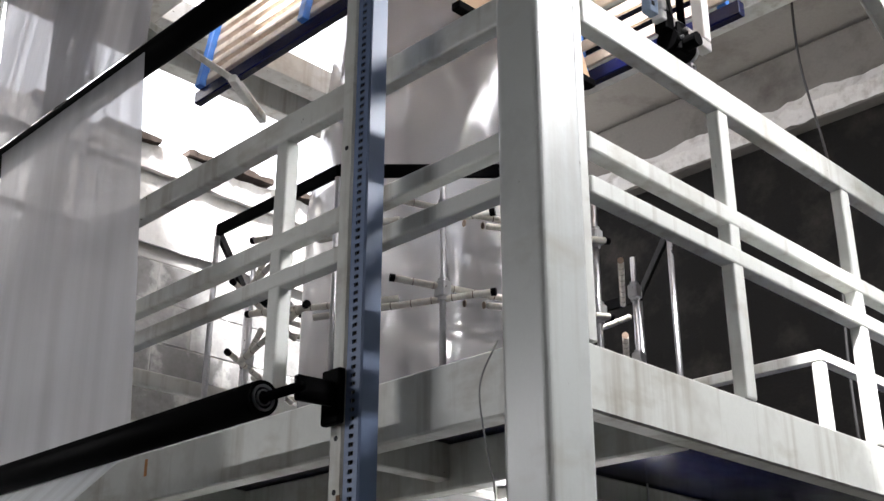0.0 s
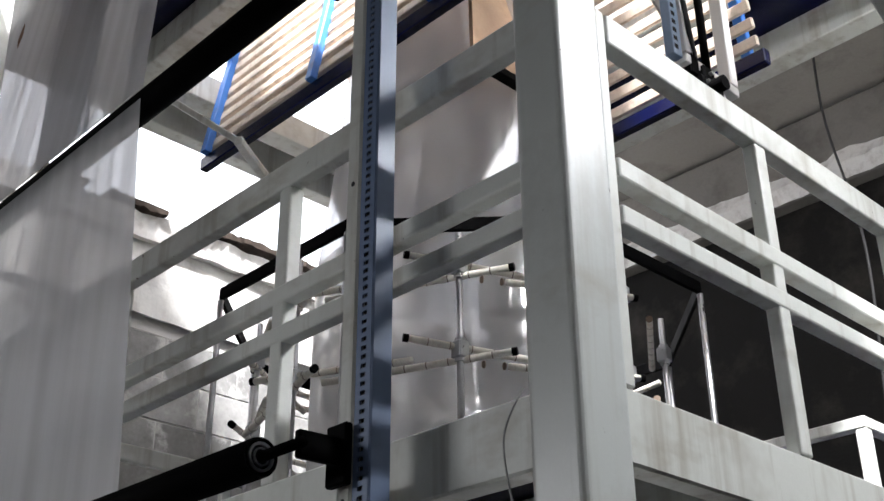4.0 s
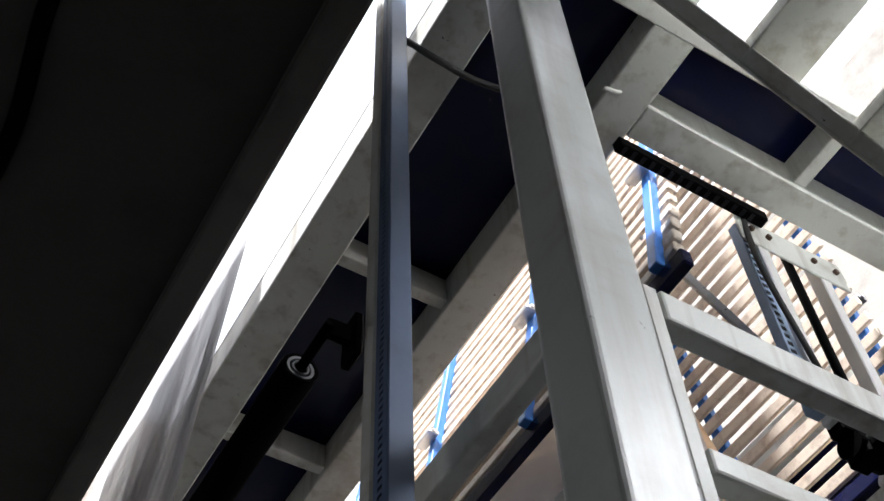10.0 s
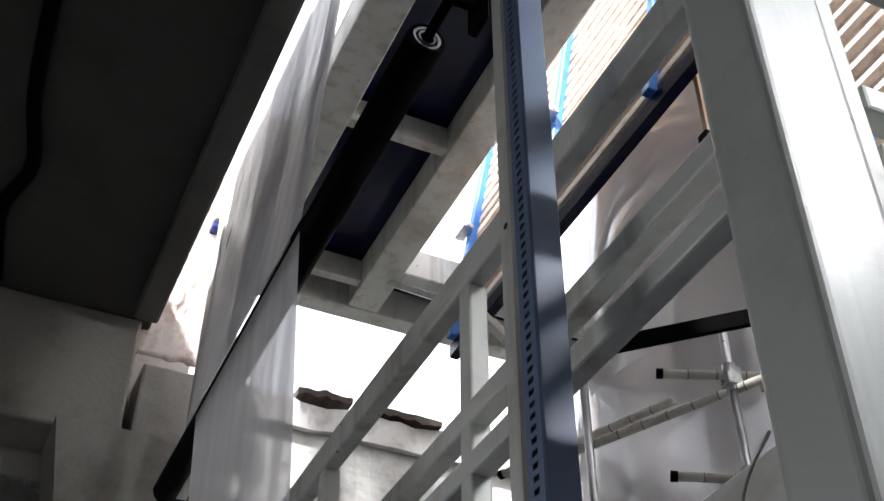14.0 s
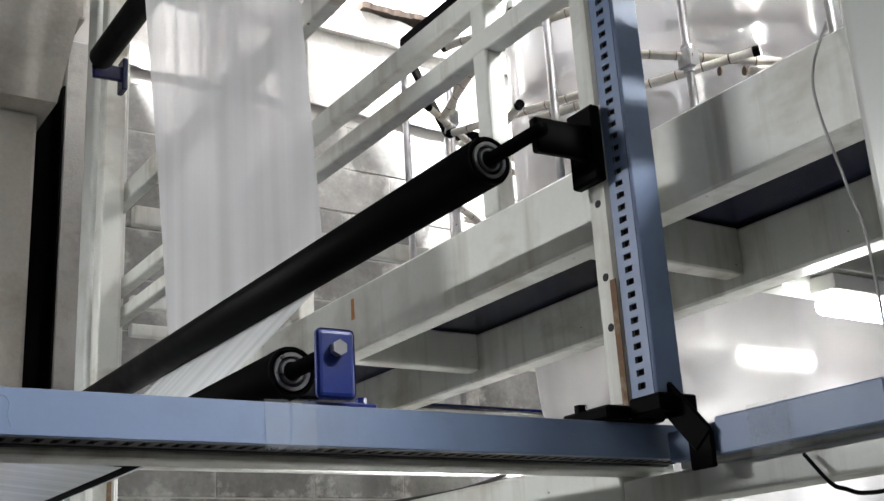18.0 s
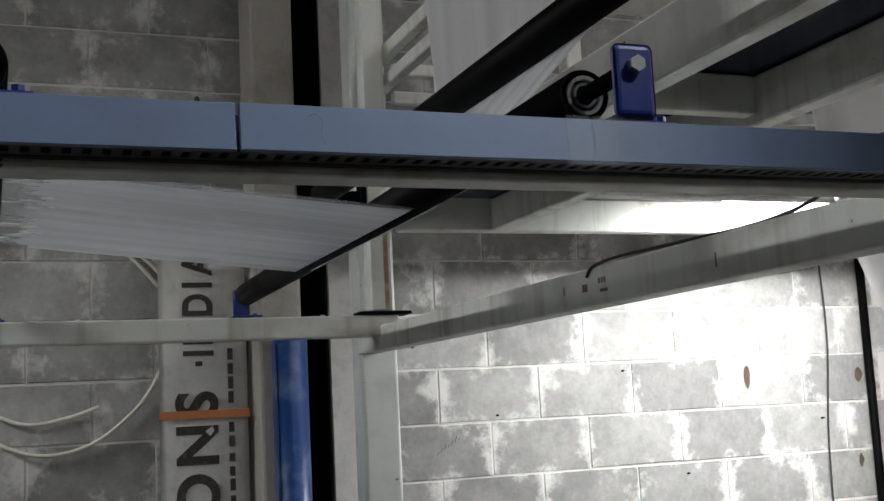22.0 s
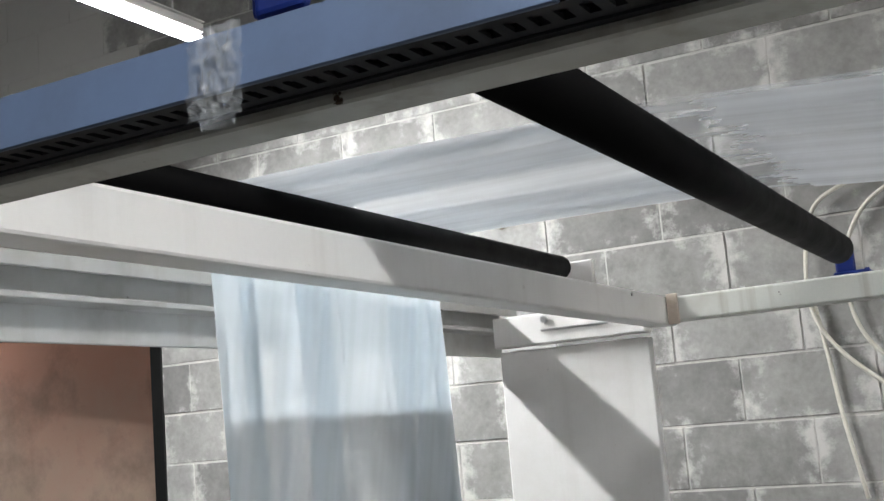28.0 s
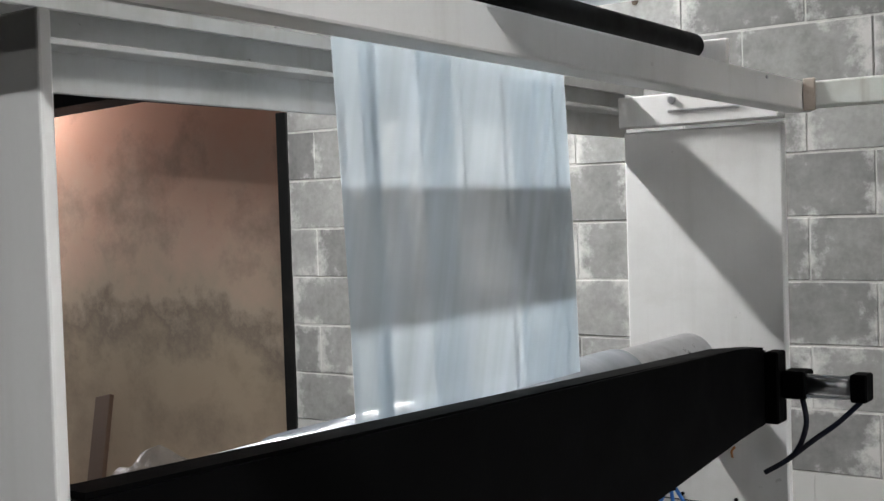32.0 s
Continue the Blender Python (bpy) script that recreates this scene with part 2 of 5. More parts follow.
WHITE = paint("white_paint", (0.66, 0.67, 0.63), 0.42, dirt=(0.20, 0.16, 0.11), amount=0.5, scale=5.0, worn=1.35, grain=0.05)
WHITE_CLEAN = paint("white_powder_paint", (0.78, 0.77, 0.76), 0.38, dirt=(0.4, 0.36, 0.32), amount=0.3, scale=2.2, worn=0.25, grain=0.02)
NAVY = paint("navy_paint", (0.002, 0.004, 0.034), 0.16, spec=0.3, grain=0.04, dirt=(0.012, 0.013, 0.03), amount=0.5)
COLUMN = paint("grey_white_paint", (0.56, 0.58, 0.56), 0.30, dirt=(0.16, 0.15, 0.14), amount=0.4, scale=4.0, worn=0.8, grain=0.03)
BLUE = paint("blue_paint", (0.05, 0.20, 0.62), 0.4, dirt=(0.05, 0.05, 0.07), amount=0.5)
BRACKET = paint("bracket_blue", (0.006, 0.022, 0.17), 0.38, dirt=(0.03, 0.03, 0.04), amount=0.4)
DUCT = paint("grey_blue_plastic", (0.135, 0.19, 0.315), 0.40, dirt=(0.08, 0.09, 0.115), amount=0.45, scale=6.0, bump=0.0002, grain=0.03)
# dark duct plastic, darkened further to hold the shade of the underside
DUCT_BODY = paint("shaded_dark_plastic", (0.012, 0.013, 0.017), 0.5, spec=0.15, amount=0.2, grain=0.03)
SLOT = paint("dark_slot", (0.015, 0.016, 0.02), 0.8, amount=0.1)
BLACK = paint("black_roller", (0.002, 0.002, 0.0022), 0.50, spec=0.05, dirt=(0.016, 0.014, 0.013), amount=0.08, scale=14, bump=0.0002)
BLACKP = paint("black_paint", (0.0018, 0.0018, 0.002), 0.55, dirt=(0.014, 0.012, 0.011), amount=0.10, spec=0.03)
STEEL = paint("steel", (0.55, 0.55, 0.56), 0.28, metal=1.0, dirt=(0.2, 0.18, 0.16), amount=0.4, scale=20, bump=0.0002)
CREAM = paint("cream_tube", (0.80, 0.76, 0.68), 0.5, dirt=(0.42, 0.30, 0.18), amount=0.5, scale=45)
SLATE = paint("brown_mark", (0.20, 0.14, 0.10), 0.7)
WOOD = paint("slat_wood", (0.70, 0.60, 0.50), 0.55, dirt=(0.20, 0.10, 0.06), amount=0.7, scale=14, fine=90)
PLY = paint("plywood", (0.50, 0.33, 0.20), 0.55, dirt=(0.3, 0.17, 0.09), amount=0.5, scale=6, fine=60)
CONCRETE = paint("concrete", (0.34, 0.32, 0.29), 0.92, dirt=(0.14, 0.125, 0.11), amount=0.8, scale=3.0, bump=0.004, fine=70)
# slab concrete with the shade of its underside put into the near-black base
SLABC = paint("shaded_slab_concrete", (0.08, 0.077, 0.073), 0.92, dirt=(0.03, 0.028, 0.026), amount=0.7, scale=2.0, bump=0.003, fine=60, spec=0.15)
MORTAR = paint("mortar", (0.40, 0.39, 0.37), 0.95, dirt=(0.2, 0.19, 0.17), amount=0.6, scale=20, bump=0.004)
JOINT = paint("joint_mortar", (0.50, 0.49, 0.47), 0.95, dirt=(0.22, 0.21, 0.19), amount=0.6, scale=24, bump=0.004)
BLOCK = block_material("concrete_block", (0.275, 0.270, 0.262), (0.56, 0.55, 0.53))
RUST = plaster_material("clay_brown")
# wall concrete whose near-black base holds the lack of light down here
DARKWALL = paint("shaded_concrete", (0.014, 0.0135, 0.013), 0.92, dirt=(0.06, 0.054, 0.048), amount=0.8, scale=2.2, bump=0.004, fine=70, spec=0.08)
FLOOR = paint("floor_concrete", (0.06, 0.057, 0.053), 0.75, dirt=(0.03, 0.028, 0.026), amount=0.8, scale=1.6, bump=0.002)
FILM = film_material("milky_film", 0.15, (0.80, 0.83, 0.86), (0.5, 22, 0.5), gloss=0.10, rough=0.10, ripple=0.006, vary=0.17, detail=3)
HANGING = film_material("hanging_film", 0.30, (0.70, 0.79, 0.85), (0.5, 20, 0.5), gloss=0.18, rough=0.10, ripple=0.006, vary=0.15, detail=2)
CREASE = film_material("film_crease", 0.04, (0.88, 0.92, 0.95), (0.5, 30, 0.5), gloss=0.30, rough=0.14, ripple=0.003, vary=0.03, detail=1)
FOLDED = film_material("folded_film", 0.09, (0.68, 0.68, 0.70), (0.45, 17, 0.30), gloss=0.14, rough=0.12, ripple=0.012, vary=0.12, detail=4)
BUBBLE = film_material("bubble_film", 0.20, (0.90, 0.89, 0.90), (5, 5, 0.22), gloss=0.38, rough=0.10, ripple=0.04, vary=0.34, detail=0.8)
WOUND = film_material("wound_film", 0.45, (0.62, 0.66, 0.72), (2, 14, 2), gloss=0.3, rough=0.12)
TUBE = glow("lamp_tube", (1.0, 0.98, 0.95), 15.0)
CABLE = paint("cable_black", (0.02, 0.02, 0.02), 0.6)
HOSE = paint("cable_pale", (0.62, 0.60, 0.53), 0.5)


# ---------- builders ----------
def link(name, bm, mat, parent=None, label="", smooth=False):
    me = bpy.data.meshes.new(name)
    bm.to_mesh(me)
    bm.free()
    me.materials.append(mat)
    if smooth:
        for p in me.polygons:
            p.use_smooth = True
    ob = new(name, me)
    if parent is not None:
        ob.parent = parent
    if label:
        ob["label"] = label
    return ob


def base_of(parent):
    at = Vector((0, 0, 0))
    while parent is not None:
        at += parent.location
        parent = parent.parent
    return at


def part(name, bm, mat, parent, label="", smooth=False):
    """A mesh in world metres, hung under a thing or a part."""
    bmesh.ops.translate(bm, verts=bm.verts, vec=-base_of(parent))
    return link(name, bm, mat, parent, label, smooth)


def thing(name, at, label, category, group="", kind=""):
    ob = new(name)
    ob.location = at
    ob.empty_display_size = 0.05
    return tagged(ob, label, category, group, kind)


def box(x0, x1, y0, y1, z0, z1, bev=0.003, seg=1):
    bm = bmesh.new()
    bmesh.ops.create_cube(bm, size=1)
    bmesh.ops.scale(bm, vec=(x1 - x0, y1 - y0, z1 - z0), verts=bm.verts)
    bmesh.ops.translate(bm, vec=((x0 + x1) / 2, (y0 + y1) / 2, (z0 + z1) / 2), verts=bm.verts)
    if bev:
        bmesh.ops.bevel(bm, geom=bm.edges[:], offset=bev, segments=seg, profile=0.5, affect="EDGES")
    return bm


def merge(*bms):
    out = bms[0]
    for b in bms[1:]:
        me = bpy.data.meshes.new("tmp")
        b.to_mesh(me)
        b.free()
        out.from_mesh(me)
        bpy.data.meshes.remove(me)
    return out


def turn_to(p0, p1, up=(0, 0, 1)):
    d = (Vector(p1) - Vector(p0)).normalized()
    u = Vector(up)
    if abs(d.dot(u)) > 0.99:
        u = Vector((0, 1, 0))
    s = u.cross(d).normalized()
    return Matrix((d, s, d.cross(s))).transposed()


def bar(p0, p1, w, h, bev=0.003, up=(0, 0, 1), seg=1):
    """A square bar from p0 to p1, w wide and h high."""
    ln = (Vector(p1) - Vector(p0)).length
    bm = box(-ln / 2, ln / 2, -w / 2, w / 2, -h / 2, h / 2, bev, seg)
    m = turn_to(p0, p1, up).to_4x4()
    m.translation = (Vector(p0) + Vector(p1)) / 2
    bmesh.ops.transform(bm, matrix=m, verts=bm.verts)
    return bm


def rod(p0, p1, r, seg=16, r2=None):
    ln = (Vector(p1) - Vector(p0)).length
    bm = bmesh.new()
    bmesh.ops.create_cone(bm, cap_ends=True, segments=seg, radius1=r, radius2=r if r2 is None else r2, depth=ln)
    q = (Vector(p1) - Vector(p0)).to_track_quat("Z", "Y")
    m = q.to_matrix().to_4x4()
    m.translation = (Vector(p0) + Vector(p1)) / 2
    bmesh.ops.transform(bm, matrix=m, verts=bm.verts)
    return bm


def lathe(rings, axis_at, seg=48):
    """Rings of (z, radius) about an upright axis."""
    bm = bmesh.new()
    rows = []
    for z, r in rings:
        rows.append([bm.verts.new((axis_at[0] + r * math.cos(2 * math.pi * i / seg), axis_at[1] + r * math.sin(2 * math.pi * i / seg), z)) for i in range(seg)])
    for a, b in zip(rows, rows[1:]):
        for i in range(seg):
            bm.faces.new((a[i], a[(i + 1) % seg], b[(i + 1) % seg], b[i]))
    return bm


def pipe(points, r, seg=8):
    """A bent tube through points."""
    pts = [Vector(p) for p in points]
    bm = bmesh.new()
    rings = []
    for i, p in enumerate(pts):
        d = (pts[min(i + 1, len(pts) - 1)] - pts[max(i - 1, 0)]).normalized()
        s = d.cross(Vector((0.13, 0.31, 0.94))).normalized()
        u = s.cross(d)
        rings.append([bm.verts.new(p + r * (math.cos(2 * math.pi * k / seg) * s + math.sin(2 * math.pi * k / seg) * u)) for k in range(seg)])
    for a, b in zip(rings, rings[1:]):
        for k in range(seg):
            bm.faces.new((a[k], a[(k + 1) % seg], b[(k + 1) % seg], b[k]))
    bm.faces.new(rings[0][::-1])
    bm.faces.new(rings[-1])
    return bm


def smooth_line(points, n=8):
    """A rounded line through points."""
    p = [Vector(points[0])] + [Vector(q) for q in points] + [Vector(points[-1])]
    out = []
    for i in range(1, len(p) - 2):
        for k in range(n):
            s = k / n
            a, b, c, d = p[i - 1], p[i], p[i + 1], p[i + 2]
            out.append(0.5 * ((2 * b) + (c - a) * s + (2 * a - 5 * b + 4 * c - d) * s * s + (3 * b - a - 3 * c + d) * s ** 3))
    out.append(p[-2])
    return out


# ---------- the building ----------
WALL_Y = 3.40
tagged(link("floor", box(-9, 4.2, -7, 3.4, -0.2, 0, 0), FLOOR), "worn grey concrete factory floor", "floor", kind="structure")
tagged(link("ceiling_slab", box(-9, -0.27, -7, WALL_Y, 4.53, 4.80, 0.01), SLABC), "raw concrete mezzanine slab overhead, shade in its dark colour", "ceiling", kind="structure")
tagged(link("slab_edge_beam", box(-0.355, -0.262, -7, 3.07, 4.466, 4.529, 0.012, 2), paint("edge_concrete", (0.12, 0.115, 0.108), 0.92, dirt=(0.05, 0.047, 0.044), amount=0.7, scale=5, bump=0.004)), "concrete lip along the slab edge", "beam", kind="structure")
# slab added out of view: holds a lamp and keeps sky light out
tagged(link("added_slab_south", box(-0.268, 3.6, -7, -1.3, 4.55, 4.80, 0.01), SLABC), "added concrete slab out of view over the walkway", "ceiling", kind="structure")
tagged(link("ceiling_east", box(2.35, 3.6, -1.3, 3.4, 5.22, 5.45, 0.01), CONCRETE), "raw concrete slab beside the tower shaft", "ceiling", kind="structure")
# second added slab, also out of view, that dims the shaft
tagged(link("added_slab_southeast", box(1.9, 3.6, -1.3, -0.78, 4.82, 5.0, 0.01), CONCRETE), "added concrete slab out of view by the stair", "ceiling", kind="structure")
tagged(link("wall_east", box(3.6, 3.85, -7, 3.7, 0, 4.75, 0), DARKWALL), "plastered concrete side wall, shade in its dark colour", "wall", kind="structure")
# the ring beam's shade is put into this darker plaster colour
tagged(link("ring_beam_east", box(3.5, 3.85, -7, 3.7, 4.75, 5.2, 0.02), paint("shaded_plaster", (0.20, 0.19, 0.175), 0.92, dirt=(0.07, 0.064, 0.058), amount=0.9, scale=2.6, bump=0.005, fine=60, spec=0.2)), "rough concrete ring beam on the side wall", "beam", kind="structure")
tagged(link("wall_east_upper", box(3.62, 3.85, -7, 3.7, 5.2, 9.0, 0), CONCRETE), "grey concrete upper side wall", "wall", kind="structure")
# unseen outer walls, added to close the hall against the sky
tagged(link("added_wall_south", box(-9, 4.2, -7.2, -7, 0, 9.0, 0), DARKWALL), "added plain concrete wall out of view behind the walkway", "wall", kind="structure")
tagged(link("added_wall_west", box(-9.2, -9, -7.2, 3.7, 0, 9.0, 0), DARKWALL), "added plain concrete end wall out of view", "wall", kind="structure")

# ---------- tower ----------
tower = thing("haul_off_tower", (1.0, 1.4, 0), "white painted steel tower of a film blowing line, with two decks", "machine tower")
for cx, cy in ((-0.132, -0.013), (-0.132, 2.78), (2.09, -0.013), (2.09, 2.78)):
    part("column", box(cx, cx + 0.116, cy, cy + 0.10, 0, 7.4, 0.012, 4), COLUMN, tower)
DZ0, DZ1 = 2.342, 2.460
part("deck_beam", box(-0.085, -0.035, 0.09, 2.78, DZ0, DZ1, 0.004), WHITE, tower)
part("deck_beam", box(-0.013, 2.09, 0.004, 0.05, DZ0, DZ1, 0.004), WHITE, tower)
part("deck_beam", box(0, 2.09, 2.75, 2.80, DZ0, DZ1, 0.004), WHITE, tower)
part("deck_beam", box(2.12, 2.17, 0.08, 2.78, DZ0, DZ1, 0.004), WHITE, tower)
part("inner_beam", box(0.30, 0.35, 0.05, 2.75, DZ0, DZ0 + 0.1, 0.004), WHITE, tower)
part("inner_beam", box(1.75, 1.80, 0.05, 2.75, DZ0, DZ0 + 0.1, 0.004), WHITE, tower)
part("inner_beam", box(0.35, 1.75, 0.60, 0.65, DZ0, DZ0 + 0.1, 0.004), WHITE, tower)
part("inner_beam", box(0.35, 1.75, 2.15, 2.20, DZ0, DZ0 + 0.1, 0.004), WHITE, tower)
for y in (0.65, 1.4, 2.15):
    part("joist", box(-0.035, 0.30, y - 0.02, y + 0.02, DZ0 + 0.02, DZ0 + 0.1, 0.003), WHITE, tower)
    part("joist", box(1.80, 2.12, y - 0.02, y + 0.02, DZ0 + 0.02, DZ0 + 0.1, 0.003), WHITE, tower)
for x0, x1, y0, y1 in ((-0.03, 0.36, 0.05, 2.75), (1.74, 2.12, 0.05, 2.75), (0.36, 1.74, 0.05, 0.66), (0.36, 1.74, 2.14, 2.75)):
    part("deck_plate", box(x0, x1, y0, y1, DZ0 + 0.103, DZ0 + 0.112, 0), NAVY, tower, "navy painted chequer plate")

part("paint_chip", box(-0.0862, -0.0852, 1.232, 1.243, 2.402, 2.442, 0), paint("orange_primer", (0.50, 0.22, 0.08), 0.7), tower, "orange primer showing through the paint")
EDGE = paint("rusty_edge", (0.10, 0.06, 0.04), 0.8, dirt=(0.02, 0.015, 0.012), amount=0.8, scale=22)
part("deck_edge", box(-0.046, -0.0375, 0.11, 2.74, DZ1 + 0.001, DZ1 + 0.012, 0.001), EDGE, tower, "rusty plate edge on the deck")
part("deck_edge", box(0.0, 2.08, 0.0375, 0.046, DZ1 + 0.001, DZ1 + 0.010, 0.001), EDGE, tower, "rusty plate edge on the deck")
UZ = 4.517
for b in ((-0.10, 0.028, 0.09, 2.78), (-0.013, 2.09, 0.005, 0.06), (-0.013, 2.09, 2.72, 2.80), (2.09, 2.19, 0.08, 2.78)):
    part("upper_beam", box(b[0], b[1], b[2], b[3], UZ, UZ + 0.15, 0.004), WHITE, tower)
for b in ((0.37, 0.49, 0.06, 2.72), (1.60, 1.72, 0.06, 2.72), (0.49, 1.60, 0.25, 0.35), (0.49, 1.60, 2.45, 2.55)):
    part("upper_inner_beam", box(b[0], b[1], b[2], b[3], UZ + 0.003, UZ + 0.13, 0.004), WHITE, tower)
for y in (1.07, 1.84, 2.60):
    part("upper_joist", box(0.028, 0.37, y - 0.02, y + 0.02, UZ + 0.02, UZ + 0.12, 0.003), WHITE, tower)
for x in (0.48, 1.0, 1.52):
    part("upper_joist", box(x - 0.02, x + 0.02, 0.06, 0.25, UZ + 0.02, UZ + 0.12, 0.003), WHITE, tower)
for x0, x1, y0, y1 in ((-0.1, 0.42, 0.03, 2.75), (1.66, 2.15, 0.03, 2.75), (0.42, 1.66, 0.03, 0.28), (0.42, 1.66, 2.55, 2.75)):
    part("upper_deck_plate", box(x0, x1, y0, y1, UZ + 0.133, UZ + 0.142, 0), NAVY, tower, "navy painted chequer plate")

# rails of the lower deck
rail_l = thing("guard_rail", (-0.065, 1.4, DZ1), "white square-tube guard rail along the deck edge", "railing", "deck rails")
rail_r = thing("guard_rail", (1.0, 0.02, DZ1), "white square-tube guard rail along the deck edge", "railing", "deck rails")
for z0, z1, nm in ((3.104, 3.168, "top_rail"), (2.832, 2.872, "mid_rail"), (2.744, 2.782, "mid_rail")):
    part(nm, box(-0.085, -0.05, 0.09, 2.78, z0, z1, 0.005, 2), WHITE, rail_l)
    part(nm, box(0.024, 2.09, 0.0, 0.035, z0, z1, 0.005, 2), WHITE, rail_r)
for y in (0.79, 1.483, 2.18):
    part("post", box(-0.083, -0.047, y - 0.02, y + 0.02, DZ1, 3.104, 0.005, 2), WHITE, rail_l)
rail_b = thing("guard_rail", (1.0, 2.78, DZ1), "white square-tube guard rail along the far deck edge", "railing", "deck rails")
for z0, z1, nm in ((3.104, 3.168, "top_rail"), (2.832, 2.872, "mid_rail"), (2.744, 2.782, "mid_rail")):
    part(nm, box(0.003, 2.087, 2.762, 2.797, z0, z1, 0.005, 2), WHITE, rail_b)
for x in (0.52, 1.12, 1.72):
    part("post", box(x - 0.02, x + 0.02, 2.764, 2.795, DZ1, 3.104, 0.005, 2), WHITE, rail_b)
part("end_plate", box(-0.003, 0.022, 0.004, 0.03, DZ1 + 0.004, 3.17, 0.002), WHITE, rail_r)
# dark rusty strip filling the gap here, in place of its shadow
part("column_gap", box(-0.0155, -0.0035, 0.008, 0.028, DZ1 + 0.004, 3.17, 0), EDGE, rail_r, "dark strip for the shaded, rusty gap beside the column")
part("end_post", box(-0.083, -0.048, 0.092, 0.112, DZ1, 3.102, 0.003), WHITE, rail_l)
for x in (0.509, 1.062, 1.615):
    part("post", box(x - 0.02, x + 0.02, 0.002, 0.033, DZ1, 3.104, 0.005, 2), WHITE, rail_r)

# ---------- bubble and its cage ----------
AX = (1.046, 1.40)
bubble = thing("film_bubble", (AX[0], AX[1], 1.0), "inflated tube of milky plastic film rising from the die", "plastic film")
part("sleeve", lathe([(0.95, 0.12), (1.3, 0.13), (1.55, 0.17), (1.7, 0.215), (1.85, 0.29), (2.0, 0.35), (2.15, 0.40), (2.35, 0.445), (2.55, 0.46), (3.0, 0.462), (3.45, 0.46)], AX, 64), BUBBLE, bubble, smooth=True)
# flattening wedge between the slatted boards
wedge = bmesh.new()
rows = []
for k in range(15):
    s = k / 14
    z = 3.45 + 2.6 * s
    hx, hy = max(0.015, 0.46 - 0.1714 * (z - 3.45)), 0.46 + 0.02 * s
    rows.append([wedge.verts.new((AX[0] + hx * math.cos(2 * math.pi * i / 64), AX[1] + hy * math.sin(2 * math.pi * i / 64), z)) for i in range(64)])
for a, b in zip(rows, rows[1:]):
    for i in range(64):
        wedge.faces.new((a[i], a[(i + 1) % 64], b[(i + 1) % 64], b[i]))
part("flattened_sleeve", wedge, BUBBLE, bubble, smooth=True)

cage = thing("bubble_cage", (AX[0], AX[1], DZ1), "octagonal black cage with chrome rods and cream guide arms", "bubble cage")
APO, ZR = 0.700, 3.297
corner = [(AX[0] + APO / math.cos(math.pi / 8) * math.cos(math.pi / 8 + k * math.pi / 4), AX[1] + APO / math.cos(math.pi / 8) * math.sin(math.pi / 8 + k * math.pi / 4)) for k in range(8)]
ring_mesh = bpy.data.meshes.new("ring_mark")
rb = rod((0, 0, -0.00125), (0, 0, 0.00125), 0.0102, 10)
rb.to_mesh(ring_mesh)
rb.free()
ring_mesh.materials.append(SLATE)
for k in range(8):
    a, b = corner[k], corner[(k + 1) % 8]
    part("ring_bar", bar((*a, ZR), (*b, ZR), 0.012, 0.04, 0.002), BLACKP, cage, "black flat bar")
    mx, my = (a[0] + b[0]) / 2, (a[1] + b[1]) / 2
    part("upright", rod((a[0], a[1], DZ1 - 0.01), (a[0], a[1], ZR - 0.02), 0.009), STEEL, cage, "chromed rod", smooth=True)
    ix, iy = AX[0] + (mx - AX[0]) * 0.905, AX[1] + (my - AX[1]) * 0.905
    pole = part("guide_rod", rod((ix, iy, DZ1 - 0.01), (ix, iy, ZR + 0.03), 0.009), STEEL, cage, "chromed rod", smooth=True)
    nx, ny = (mx - AX[0]) / APO, (my - AX[1]) / APO
    tx, ty = -ny, nx
    for z in ((2.970, 3.205) if k < 5 else (2.735, 2.970, 3.205)):
        part("clamp", merge(box(ix - 0.018, ix + 0.018, iy - 0.018, iy + 0.018, z - 0.024, z + 0.024, 0.004), rod((ix, iy, z - 0.032), (ix, iy, z + 0.032), 0.015, 12)), STEEL, pole)
        for s in ((-1, 1) if k < 5 else (-1,)):
            o = Vector((ix - s * tx * (0.13 if k < 5 else 0.0) + nx * 0.035, iy - s * ty * 0.13 + ny * 0.035, z + 0.02 * s))
            e = Vector((ix + s * tx * 0.36 - nx * 0.10, iy + s * ty * 0.36 - ny * 0.10, z - 0.035 + 0.01 * s))
            part("guide_arm", rod(o, e, 0.0095, 14), CREAM, pole, "cream ribbed guide tube", smooth=True)
            d = (o - e).normalized()
            for q in range(8):
                mark = new("ring_mark", ring_mesh)
                mark.parent = pole
                m = d.to_track_quat("Z", "Y").to_matrix().to_4x4()
                m.translation = o - d * (0.05 + 0.058 * q) - base_of(pole)
                mark.matrix_local = m
            part("end_plug", rod(o, o + d * 0.014, 0.011, 12), BLACKP, pole, "black end plug")

